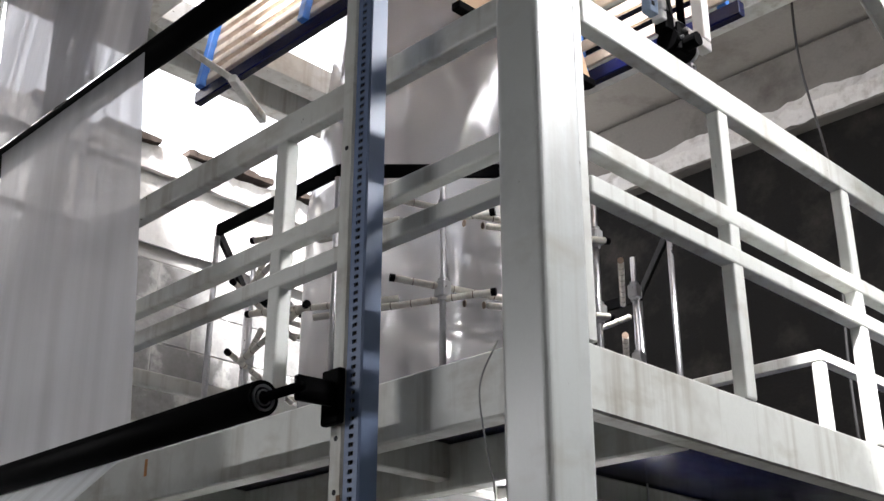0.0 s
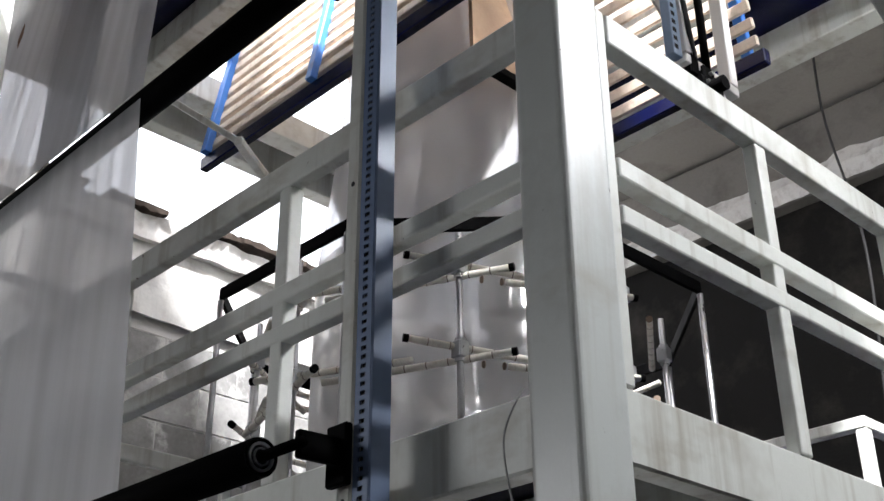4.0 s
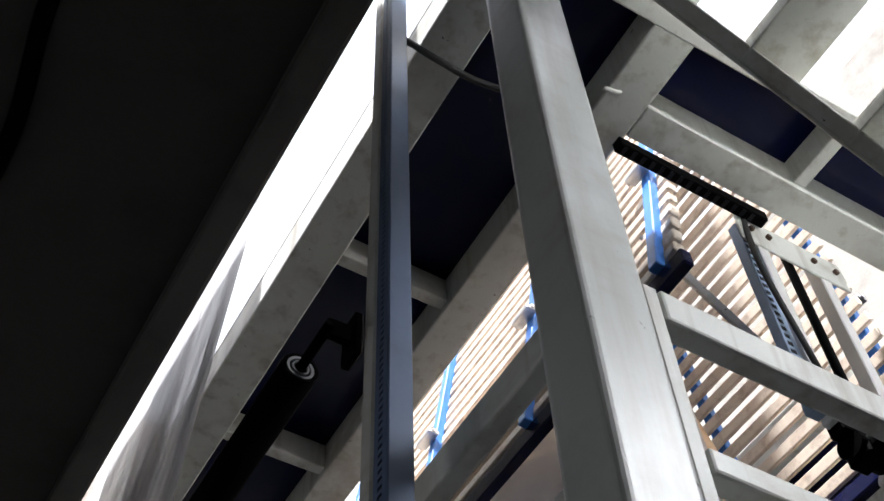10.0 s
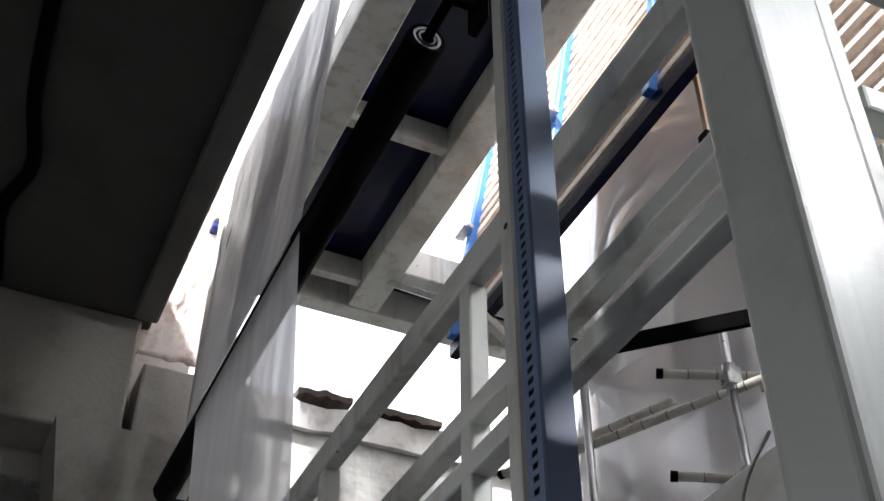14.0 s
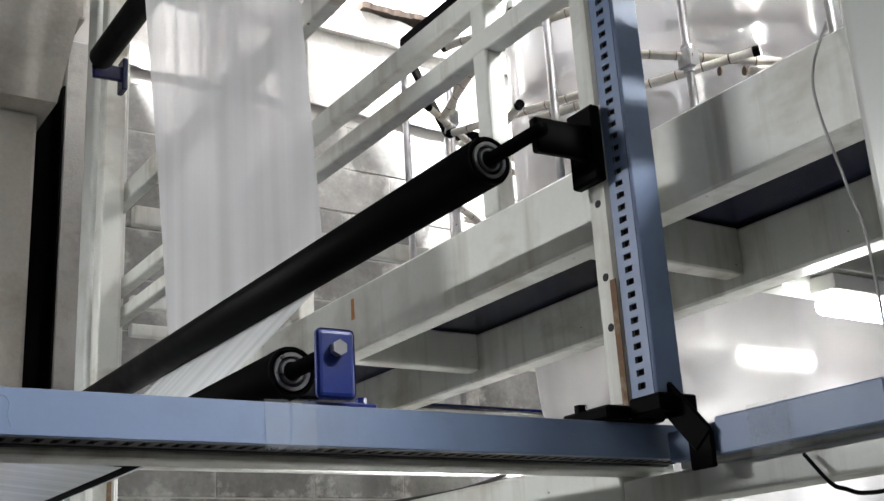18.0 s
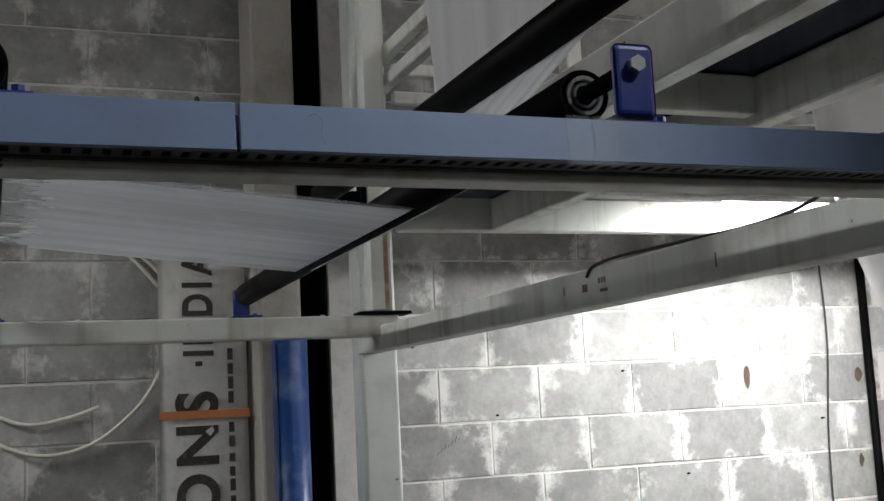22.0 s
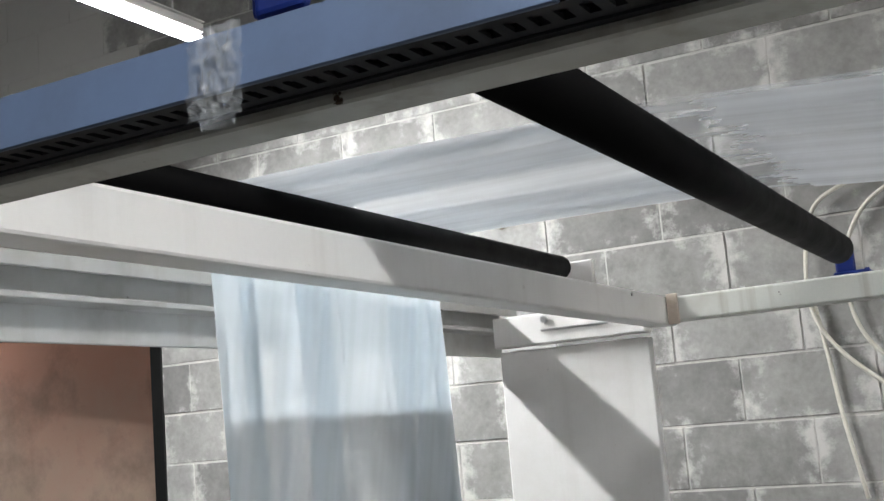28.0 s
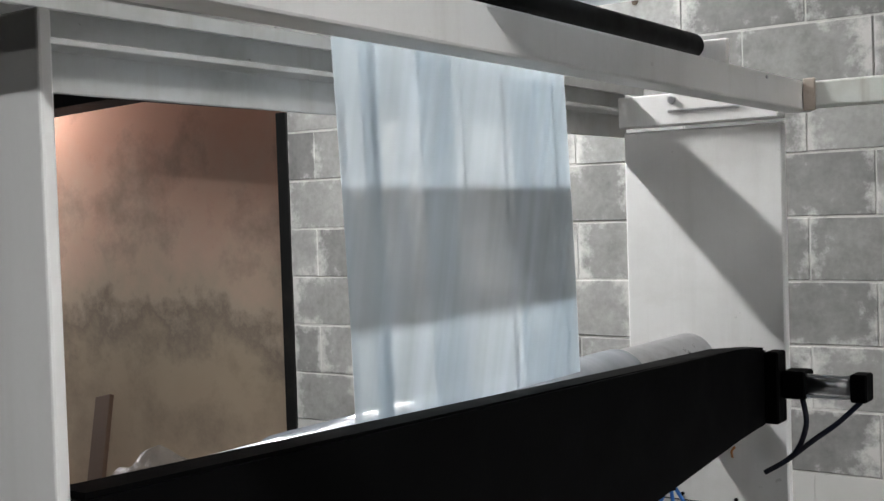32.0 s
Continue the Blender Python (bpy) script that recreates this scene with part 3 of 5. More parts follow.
# ---------- collapsing boards ----------
def board(side, zb, y0, y1, tall, off):
    x0 = AX[0] - side * off
    t = thing("slatted_board", (x0, AX[1], zb), "slatted wooden collapsing board with blue steel straps", "collapsing board", "collapsing boards")
    n = Vector((side * 0.30, 0, 1.75)).normalized()
    foot = Vector((x0, 0, zb))
    out = Vector((-side * n.z, 0, abs(n.x)))
    for k in range(28):
        p = foot + n * (0.05 + k * 0.066)
        part("slat", bar((p.x, y0, p.z), (p.x, y1, p.z), 0.034 if side > 0 else 0.016, tall, 0.004, up=n), WOOD, t)
    for y in (y0 + 0.06, y0 + 0.66, y0 + 1.26, y1 - 0.03):
        q = foot + out * 0.028
        st = part("strap", bar((q.x, y, q.z), (q.x + n.x * 1.85, y, q.z + n.z * 1.85), 0.036, 0.03, 0.003, up=out), BLUE, t, "blue steel strap")
        for k in (0.5, 1.1):
            c = q + n * k + out * 0.035
            part("hinge", merge(box(c.x - 0.02, c.x + 0.02, y - 0.045, y + 0.045, c.z - 0.008, c.z + 0.008, 0.002), rod((c.x, y - 0.05, c.z), (c.x, y + 0.05, c.z), 0.008, 10)), STEEL, st, "bare steel adjusting hinge")
    part("bottom_bar", bar((foot.x, y0 - 0.02, foot.z - 0.02), (foot.x, y1 + 0.02, foot.z - 0.02), 0.035, 0.055, 0.004), NAVY, t, "dark blue steel edge bar")
    return t


board(1, 4.207, 0.44, 2.38, 0.041, 0.386)
board(-1, 4.085, 0.46, 2.38, 0.040, 0.432)


support = thing("board_support", (0.69, 2.1, 4.06), "white steel strut holding the foot of the slatted board", "strut")
part("strut", bar((0.526, 1.96, 4.04), (0.852, 2.22, 4.10), 0.03, 0.03, 0.003), WHITE, support)
part("hanger", bar((0.55, 1.98, 4.05), (0.46, 2.56, 4.55), 0.025, 0.025, 0.003), WHITE, support)
part("hanger", bar((0.84, 2.21, 4.11), (0.84, 2.56, 4.55), 0.025, 0.025, 0.003), WHITE, support)


# plywood guide board across the end of the bubble, narrowing upwards between the slatted boards
gusset = thing("gusset_board", (0.98, 0.94, 3.93), "bare plywood side guide board with a black lower edge", "guide board")
panel = bmesh.new()
outline = ((0.66, 0.94, 3.93), (1.30, 0.94, 3.93), (1.13, 1.27, 5.80), (0.97, 1.27, 5.80))
front, rear = ([panel.verts.new((x, y + d, z)) for x, y, z in outline] for d in (0.0, 0.015))
panel.faces.new(front[::-1])
panel.faces.new(rear)
for k in range(4):
    panel.faces.new((front[k], front[(k + 1) % 4], rear[(k + 1) % 4], rear[k]))
bmesh.ops.recalc_face_normals(panel, faces=panel.faces)
part("panel", panel, PLY, gusset)
part("edge_strip", box(0.645, 1.315, 0.929, 0.965, 3.90, 3.929, 0.003), BLACKP, gusset, "black edge strip")

# vertical drive frame hung from the front beam of the upper deck
drive = thing("guide_drive_frame", (0, 0, 0), "white hanging frame with a small motor at its foot", "drive frame")
for x in (0.87, 1.09):
    part("upright", box(x - 0.018, x + 0.018, 0.345, 0.385, 3.83, 4.53, 0.003), WHITE_CLEAN, drive)
part("foot_bar", box(0.852, 1.108, 0.346, 0.384, 3.795, 3.827, 0.003), WHITE_CLEAN, drive)
part("rack_strip", box(0.80, 0.84, 0.35, 0.38, 3.80, 4.52, 0.002), paint("pale_blue_steel", (0.30, 0.40, 0.56), 0.4), drive, "pale blue toothed strip")
for k in range(25):
    part("slot", box(0.806, 0.822, 0.3492, 0.351, 3.82 + 0.028 * k, 3.834 + 0.028 * k, 0), SLOT, drive, "dark slot of the toothed strip")
part("lead_screw", rod((0.98, 0.365, 3.83), (0.98, 0.365, 4.52), 0.012, 12), BLACKP, drive, "dark lead screw", True)
part("mount_plate", box(0.80, 1.18, 0.341, 0.349, 4.44, 4.56, 0.003), WHITE, drive)
for x in (0.84, 0.90, 1.06, 1.14):
    part("bolt", rod((x, 0.34, 4.50), (x, 0.330, 4.50), 0.009, 6), EDGE, drive)
part("motor", merge(rod((0.90, 0.37, 3.755), (1.00, 0.37, 3.755), 0.036, 20), box(0.915, 0.97, 0.335, 0.405, 3.715, 3.815, 0.006), rod((0.94, 0.33, 3.74), (0.94, 0.29, 3.74), 0.022, 16), box(0.87, 0.91, 0.345, 0.39, 3.77, 3.86, 0.004)), BLACKP, drive, "black geared motor")
part("gear_cover", rod((1.002, 0.37, 3.755), (1.022, 0.37, 3.755), 0.028, 20), STEEL, drive, "bare metal gear cover", True)
for dx, dz in ((0.0, 0.02), (0.02, -0.02), (-0.02, -0.015)):
    part("cap_screw", rod((0.942 + dx, 0.335, 3.77 + dz), (0.942 + dx, 0.326, 3.77 + dz), 0.006, 8), STEEL, drive)
part("hand_wheel", rod((1.005, 0.385, 3.715), (1.035, 0.385, 3.715), 0.024, 20), STEEL, drive, "bare steel wheel", True)
part("cable", pipe(smooth_line(((0.83, 0.34, 4.56), (0.80, 0.33, 4.30), (0.84, 0.33, 4.0), (0.90, 0.35, 3.82))), 0.008), CABLE, drive, "black cable", True)
drive.location = (0.075, 0.05, -0.055)
tagged(link("diagonal_stay", bar((0.69, 0.56, 4.47), (0.97, 0.47, 3.95), 0.012, 0.03, 0.002), STEEL), "grey flat steel diagonal stay below the deck", "brace")
ftray = thing("cable_duct", (0.9, 0.41, 4.50), "black slotted cable tray under the front beam", "cable duct", "cable ducts")
part("tray", box(0.47, 0.96, 0.353, 0.386, 4.474, 4.512, 0.003), BLACKP, ftray)
for k in range(15):
    part("slot", box(0.485 + 0.03 * k, 0.497 + 0.03 * k, 0.358, 0.381, 4.4732, 4.4745, 0), DUCT_BODY, ftray)

# stair on the front of the tower
stair = thing("steel_stair", (0.8, -0.4, 3.9), "white steel stair rising to the upper deck", "stair")
for y in (-0.05, -0.70):
    part("stringer", bar((-0.25, y, 4.66), (3.45, y, 2.54), 0.012, 0.15, 0.003), WHITE, stair)
    part("stringer_flange", bar((-0.25, y - 0.02, 4.58), (3.45, y - 0.02, 2.46), 0.045, 0.008, 0.002), WHITE, stair)
for k in range(13):
    x, z = 0.02 + 0.25 * k, 4.50 - 0.143 * k
    part("tread", merge(box(x - 0.085, x + 0.085, -0.69, -0.06, z, z + 0.006, 0.001), box(x - 0.085, x - 0.079, -0.69, -0.06, z - 0.035, z, 0.001)), WHITE, stair)

# second rail, at the far right of the lower deck
rail_f = thing("guard_rail", (2.14, 1.6, DZ1), "white square-tube guard rail round the stair opening", "railing", "deck rails")
part("top_rail", box(2.12, 2.16, 0.64, 2.75, 3.04, 3.08, 0.004), WHITE, rail_f)
part("top_rail", box(2.16, 3.45, 0.64, 0.68, 3.04, 3.08, 0.004), WHITE, rail_f)
part("post", box(2.12, 2.16, 0.64, 0.68, DZ1, 3.038, 0.004), WHITE, rail_f)
part("post", box(2.12, 2.16, 2.70, 2.74, DZ1, 3.038, 0.004), WHITE, rail_f)
part("post", box(3.40, 3.44, 0.64, 0.68, DZ1 - 0.018, 3.038, 0.004), WHITE, rail_f)
tagged(link("stair_landing", box(2.17, 3.59, -0.78, 0.66, DZ0, DZ1 - 0.02, 0.004), NAVY), "navy steel landing between deck and wall", "landing")

# ---------- bridge frame ----------
bridge = thing("bridge_frame", (-0.8, 1.5, 2.0), "white steel bridge frame that carries the web rollers", "machine frame")
part("near_beam", box(-2.0, -0.085, 0.452, 0.50, 2.011, 2.05, 0.005, 2), WHITE, bridge)
part("far_beam", box(-1.60, -0.085, 2.55, 2.61, 2.008, 2.068, 0.005, 2), WHITE, bridge)
part("side_beam", box(-0.143, -0.087, 0.487, 2.78, 1.97, 2.04, 0.005, 2), WHITE, bridge)
for y, z, w, h in ((1.262, 2.008, 0.007, 0.010), (1.272, 2.008, 0.007, 0.010), (1.282, 2.008, 0.007, 0.010), (1.256, 1.992, 0.028, 0.006), (1.33, 1.998, 0.020, 0.014), (0.925, 1.990, 0.004, 0.022), (1.42, 2.0, 0.005, 0.016)):
    part("ink_mark", box(-0.1434, -0.1431, y, y + w, z, z + h, 0), SLATE, bridge, "faded ink mark")
part("corner_beam", box(-0.143, -0.087, 0.081, 0.4868, 1.9702, 2.0045, 0.003, 2), WHITE, bridge)
part("corner_block", box(-0.1428, -0.0872, 0.081, 0.388, 2.005, 2.05, 0.003), WHITE, bridge)
part("cross_beam", bar((-1.63, 0.504, 2.0435), (-1.63, 2.62, 2.036), 0.06, 0.068, 0.005, seg=2), WHITE_CLEAN, bridge, "clean white cross beam")
part("joint_plate", box(-1.598, -1.57, 2.54, 2.548, 2.0, 2.075, 0.002), paint("rusty_steel", (0.45, 0.38, 0.32), 0.7, dirt=(0.22, 0.13, 0.08), amount=0.7, scale=30), bridge, "rusty joint plate")
for y, z in ((0.59, 2.060), (2.3, 2.060)):
    part("bolt", rod((-1.5998, y, z), (-1.596, y, z), 0.004, 6), STEEL, bridge)
for x in (-1.42, -0.95, -0.3):
    part("bolt", rod((x, 2.58, 2.066), (x, 2.58, 2.074), 0.006, 6), STEEL, bridge)


def slotted(name, parent, x0, x1, y0, y1, z0, z1, run, mat):
    """The ribbed side of a duct: two rails and many ribs with open slots between."""
    bms = []
    pitch = 0.0155
    if run == "z":
        bms.append(box(x0, x1, y0, y0 + 0.012, z0, z1, 0))
        bms.append(box(x0, x1, y1 - 0.012, y1, z0, z1, 0))
        n = int((z1 - z0) / pitch)
        for k in range(n):
            bms.append(box(x0, x1, y0 + 0.012, y1 - 0.012, z0 + k * pitch, z0 + k * pitch + 0.008, 0))
    else:
        bms.append(box(x0, x1, y0, y0 + 0.010, z0, z1, 0))
        bms.append(box(x0, x1, y1 - 0.010, y1, z0, z1, 0))
        n = int((x1 - x0) / pitch)
        for k in range(n):
            bms.append(box(x0 + k * pitch, x0 + k * pitch + 0.008, y0 + 0.010, y1 - 0.010, z0, z1, 0))
    me = bpy.data.meshes.new(name)
    verts, faces = [], []
    for b in bms:
        b.verts.ensure_lookup_table()
        off = len(verts)
        verts += [tuple(v.co - base_of(parent)) for v in b.verts]
        faces += [[off + v.index for v in f.verts] for f in b.faces]
        b.free()
    me.from_pydata(verts, [], faces)
    me.materials.append(mat)
    ob = new(name, me)
    ob.parent = parent
    return ob


duct = thing("cable_duct", (-1.0, 0.41, 2.0), "grey-blue slotted plastic cable duct along the beam", "cable duct", "cable ducts")


def sloped_cover(x0, x1, y0, z0, y1, z1, th):
    """The snap-on cover of a duct, leaning back."""
    bm = bmesh.new()
    ends = []
    for x in (x0, x1):
        ends.append([bm.verts.new((x, y, z)) for y, z in ((y0, z0), (y1, z1), (y1 + th, z1 - th * 0.6), (y0 + th, z0 - 0.0005))])
    bm.faces.new(ends[0])
    bm.faces.new(ends[1][::-1])
    for k in range(4):
        bm.faces.new((ends[0][k], ends[1][k], ends[1][(k + 1) % 4], ends[0][(k + 1) % 4]))
    bmesh.ops.bevel(bm, geom=bm.edges[:], offset=0.001, segments=1, affect="EDGES")
    bmesh.ops.recalc_face_normals(bm, faces=bm.faces)
    return bm


part("cover", sloped_cover(-0.9563, -0.105, 0.398, 2.019, 0.402, 2.0605, 0.004), DUCT, duct)
part("cover", sloped_cover(-2.0, -0.9590, 0.398, 2.0185, 0.402, 2.0600, 0.004), DUCT, duct)
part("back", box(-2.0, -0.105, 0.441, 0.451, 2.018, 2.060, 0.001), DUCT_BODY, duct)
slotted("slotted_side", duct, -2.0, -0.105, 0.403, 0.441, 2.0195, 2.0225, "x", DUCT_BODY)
# dark inner box that stands in for the shade behind the slots
part("cable", box(-1.95, -0.2, 0.412, 0.436, 2.026, 2.040, 0.003), CABLE, duct, "dark filler box inside the duct")
TAPE = paint("clear_tape", (0.62, 0.67, 0.72), 0.12, dirt=(0.9, 0.9, 0.9), amount=0.8, scale=120, bump=0.001)
CREASED = paint("creased_tape", (0.72, 0.76, 0.80), 0.10, dirt=(0.95, 0.95, 0.95), amount=0.9, scale=150, bump=0.001)
CREASED.node_tree.nodes["Principled BSDF"].inputs["Alpha"].default_value = 0.13
TAPE.node_tree.nodes["Principled BSDF"].inputs["Alpha"].default_value = 0.07


def crumpled(x0, x1, low, high, out, seed, depth=0.004, nx=14, nz=16):
    """A creased strip of tape lying on a leaning face, from low (y, z) to high."""
    bm = bmesh.new()
    rnd = random.Random(seed)
    grid = []
    for j in range(nz):
        f = j / (nz - 1)
        row = []
        for i in range(nx):
            d = 0.001 + depth * rnd.random() ** 2
            row.append(bm.verts.new((x0 + (x1 - x0) * i / (nx - 1) + rnd.uniform(-0.0012, 0.0012), low[0] + (high[0] - low[0]) * f + out[0] * d, low[1] + (high[1] - low[1]) * f + out[1] * d)))
        grid.append(row)
    for a, b in zip(grid, grid[1:]):
        for i in range(nx - 1):
            bm.faces.new((a[i], a[i + 1], b[i + 1], b[i]))
    bmesh.ops.solidify(bm, geom=bm.faces[:], thickness=0.0003)
    return bm


for x in (-0.645, -0.617):
    part("tape", sloped_cover(x - 0.013, x + 0.013, 0.3955, 2.015, 0.3995, 2.063, 0.002), TAPE, duct, "clear adhesive tape")
part("tape", crumpled(-1.215, -1.172, (0.394, 2.000), (0.400, 2.0625), (-1, 0.1), 5), CREASED, duct, "creased clear adhesive tape")
part("tape", crumpled(-1.205, -1.176, (0.393, 1.992), (0.400, 2.0615), (-1, 0.1), 8, 0.007), CREASED, duct, "creased clear adhesive tape")
part("scuff", pipe(smooth_line(((-0.899, 0.3995, 2.050), (-0.892, 0.3993, 2.052), (-0.887, 0.399, 2.046), (-0.888, 0.398, 2.036), (-0.885, 0.3975, 2.026))), 0.0005), CREASED, duct, "whitish scuff on the cover")
cduct = thing("cable_duct", (-0.15, 0.24, 2.03), "short grey-blue plastic cable duct with clear tape", "cable duct", "cable ducts")
part("cover", box(-0.172, -0.167, 0.082, 0.300, 2.008, 2.050, 0.002), DUCT, cduct)
part("body", box(-0.166, -0.145, 0.082, 0.380, 2.012, 2.046, 0.002), DUCT, cduct)
strip = crumpled(-0.027, 0.027, (0.0, 1.998), (0.0, 2.053), (-1, 0), 3, 0.004)
bmesh.ops.rotate(strip, verts=strip.verts, cent=(0, 0, 0), matrix=Matrix.Rotation(math.radians(-90), 3, "Z"))
bmesh.ops.translate(strip, verts=strip.verts, vec=(-0.1725, 0.222, 0))
part("tape", strip, CREASED, cduct, "creased clear adhesive tape")
tagged(link("corner_clip", merge(bar((-0.184, 0.360, 2.088), (-0.180, 0.308, 2.025), 0.034, 0.006, 0.002, up=(1, 0, 0)), box(-0.181, -0.174, 0.298, 0.334, 1.996, 2.036, 0.002), box(-0.208, -0.150, 0.340, 0.391, 2.064, 2.084, 0.002)), BLACKP), "black plastic corner clip between the ducts", "clip")

post = thing("roller_post", (-0.19, 0.43, 2.05), "white steel post with rust at its foot", "post", "roller posts")
part("upright", box(-0.205, -0.157, 0.393, 0.429, 2.079, 6.6, 0.004), WHITE, post)
part("foot_plate", box(-0.240, -0.150, 0.392, 0.475, 2.0615, 2.078, 0.003), BLACKP, post, "black foot plate")
part("rust_patch", box(-0.2062, -0.2052, 0.393, 0.403, 2.062, 2.23, 0), paint("foot_rust", (0.16, 0.09, 0.05), 0.85, dirt=(0.45, 0.40, 0.32), amount=0.9, scale=30), post, "rust along the post edge")
part("foot_bolt", rod((-0.225, 0.455, 2.078), (-0.225, 0.455, 2.088), 0.008, 6), BLACKP, post)
for z in (2.174, 2.236, 2.33, 2.9):
    part("hole", rod((-0.2057, 0.410, z), (-0.203, 0.410, z), 0.005, 12), SLOT, post, "drilled hole")
pduct = thing("cable_duct", (-0.17, 0.36, 2.08), "grey-blue slotted plastic cable duct up the post", "cable duct", "cable ducts")
part("cover", box(-0.2025, -0.160, 0.349, 0.354, 2.085, 6.4, 0.002), DUCT, pduct)
part("back", box(-0.163, -0.160, 0.3545, 0.391, 2.085, 6.4, 0), DUCT, pduct)
slotted("slotted_side", pduct, -0.202, -0.199, 0.3545, 0.391, 2.085, 6.4, "z", DUCT)
# same dark filler, for the shaded inside of the upright duct
part("cable", box(-0.193, -0.168, 0.358, 0.388, 2.09, 6.38, 0.004), CABLE, pduct, "dark filler box inside the duct")
fpost = thing("roller_post", (-0.16, 2.6, 2.07), "white steel post with a long rust streak", "post", "roller posts")
part("upright", box(-0.165, -0.10, 2.55, 2.61, 2.08, 6.6, 0.004), WHITE, fpost)
part("foot_plate", box(-0.20, -0.05, 2.54, 2.62, 2.069, 2.079, 0.002), BLACKP, fpost, "black foot plate")
RUSTY = paint("rust_streak", (0.30, 0.19, 0.11), 0.8, dirt=(0.6, 0.57, 0.5), amount=0.95, scale=26)
part("rust_streak", box(-0.125, -0.112, 2.5485, 2.5497, 2.085, 2.42, 0), RUSTY, fpost, "rust streak on the paint")

# ---------- rollers ----------
spinners = []


def roller(x, z, y0, y1, r, label, sense):
    t = thing("idler_roller", (x, (y0 + y1) / 2, z), label, "roller", "web rollers")
    bm = rod((0, y0 - (y0 + y1) / 2, 0), (0, y1 - (y0 + y1) / 2, 0), r, 40)
    tube = link("roller_tube", bm, BLACK, t, "black rubber-faced roller", True)
    for y, s in ((y0, -1), (y1, 1)):
        part("end_rim", ring_disc(x, y + s * 0.0005, z, r * 0.96, r * 0.86, s * 0.004), BLACKP, tube, "dark end rim")
        part("bearing", ring_disc(x, y + s * 0.001, z, r * 0.74, r * 0.60, s * 0.004), STEEL, tube, "bare steel bearing ring")
        part("bearing_seal", rod((x, y + s * 0.001, z), (x, y + s * 0.003, z), r * 0.54, 24), SLOT, tube, "dark bearing seal")
        part("inner_race", ring_disc(x, y + s * 0.002, z, r * 0.46, r * 0.38, s * 0.004), STEEL, tube, "bare steel inner race")
    part("shaft", rod((x, y0 - 0.11, z), (x, y1 + 0.06, z), 0.009, 16), BLACKP, t, "dark steel shaft", True)
    spinners.append((tube, sense, r))
    return t


def ring_disc(x, y, z, r1, r2, h, seg=32):
    """A flat ring about an axis along y."""
    bm = bmesh.new()
    rows = []
    for yy, rr in ((y, r1), (y + h, r1), (y + h, r2), (y, r2)):
        rows.append([bm.verts.new((x + rr * math.cos(2 * math.pi * i / seg), yy, z + rr * math.sin(2 * math.pi * i / seg))) for i in range(seg)])
    for a, b in zip(rows, rows[1:]):
        for i in range(seg):
            bm.faces.new((a[i], a[(i + 1) % seg], b[(i + 1) % seg], b[i]))
    return bm


def foot_bracket(parent, x, y, z, base, mat, back=-0.02):
    """A blue bracket plate on a flange that holds a roller shaft."""
    plate = part("bracket", merge(box(x - 0.022, x + 0.022, y - 0.004, y + 0.004, base + 0.006, z + 0.022, 0.006, 3), box(x - 0.025, x + 0.055, y + back, y + 0.045, base, base + 0.007, 0.002)), mat, parent, "blue painted bracket plate")
    part("bolt_head", rod((x, y - 0.004, z), (x, y - 0.013, z), 0.0085, 6), STEEL, plate, "bare steel bolt head")
    part("flange_bolt", rod((x + 0.042, y + 0.025, base + 0.007), (x + 0.042, y + 0.025, base + 0.014), 0.006, 6), mat, plate)
    return plate


def side_bracket(parent, x, y, z, to_x, mat, s=-1):
    """A dark bracket that reaches from a post to a roller shaft."""
    return part("bracket", merge(bar((x, y, z), (to_x, y, z + 0.004), 0.014, 0.045, 0.003), box(to_x - 0.012, to_x + 0.004, y - 0.02, y + 0.03, z - 0.05, z + 0.05, 0.003)), mat, parent, "dark blue bracket plate")


r_b = roller(-0.262, 3.395, 0.550, 2.28, 0.034, "black idler roller high on the tower side", 1)
side_bracket(r_b, -0.262, 0.45, 3.397, -0.209, BLACKP)
side_bracket(r_b, -0.262, 2.36, 3.394, -0.17, NAVY)
r_a = roller(-0.312, 2.396, 0.485, 2.50, 0.0325, "black idler roller above the bridge frame", -1)
side_bracket(r_a, -0.302, 0.405, 2.402, -0.211, BLACKP)
side_bracket(r_a, -0.302, 2.57, 2.398, -0.17, BLACKP)
r_c = roller(-0.558, 2.124, 0.543, 2.50, 0.029, "black idler roller on blue brackets of the bridge", -1)
r_d = roller(-1.172, 2.122, 0.543, 2.50, 0.034, "black idler roller on blue brackets of the bridge", 1)
for rr, xx in ((r_c, -0.558), (r_d, -1.172)):
    foot_bracket(rr, xx - 0.002, 0.434, 2.124, 2.067, BRACKET, 0.012)
    part("packing_strip", box(xx - 0.02, xx + 0.05, 0.456, 0.49, 2.0505, 2.0665, 0.002), WHITE, rr)
    foot_bracket(rr, xx, 2.575, 2.123, 2.068, BRACKET)
r_c.rotation_euler.z, r_d.rotation_euler.z = math.radians(-0.9), math.radians(0.4)
r_c.location.x += 0.014
r_e = roller(-1.735, 2.133, 0.545, 2.225, 0.027, "black idler roller beside the cross beam", 1)
part("end_block", box(-1.745, -1.662, 2.24, 2.255, 2.08, 2.145, 0.003), WHITE_CLEAN, r_e)
part("end_block", box(-1.76, -1.66, 0.49, 0.51, 2.05, 2.14, 0.003), WHITE_CLEAN, r_e)

# ---------- film web ----------
web = thing("film_web", (-0.9, 1.45, 2.1), "flattened milky film web led over the rollers to the winder", "plastic film")


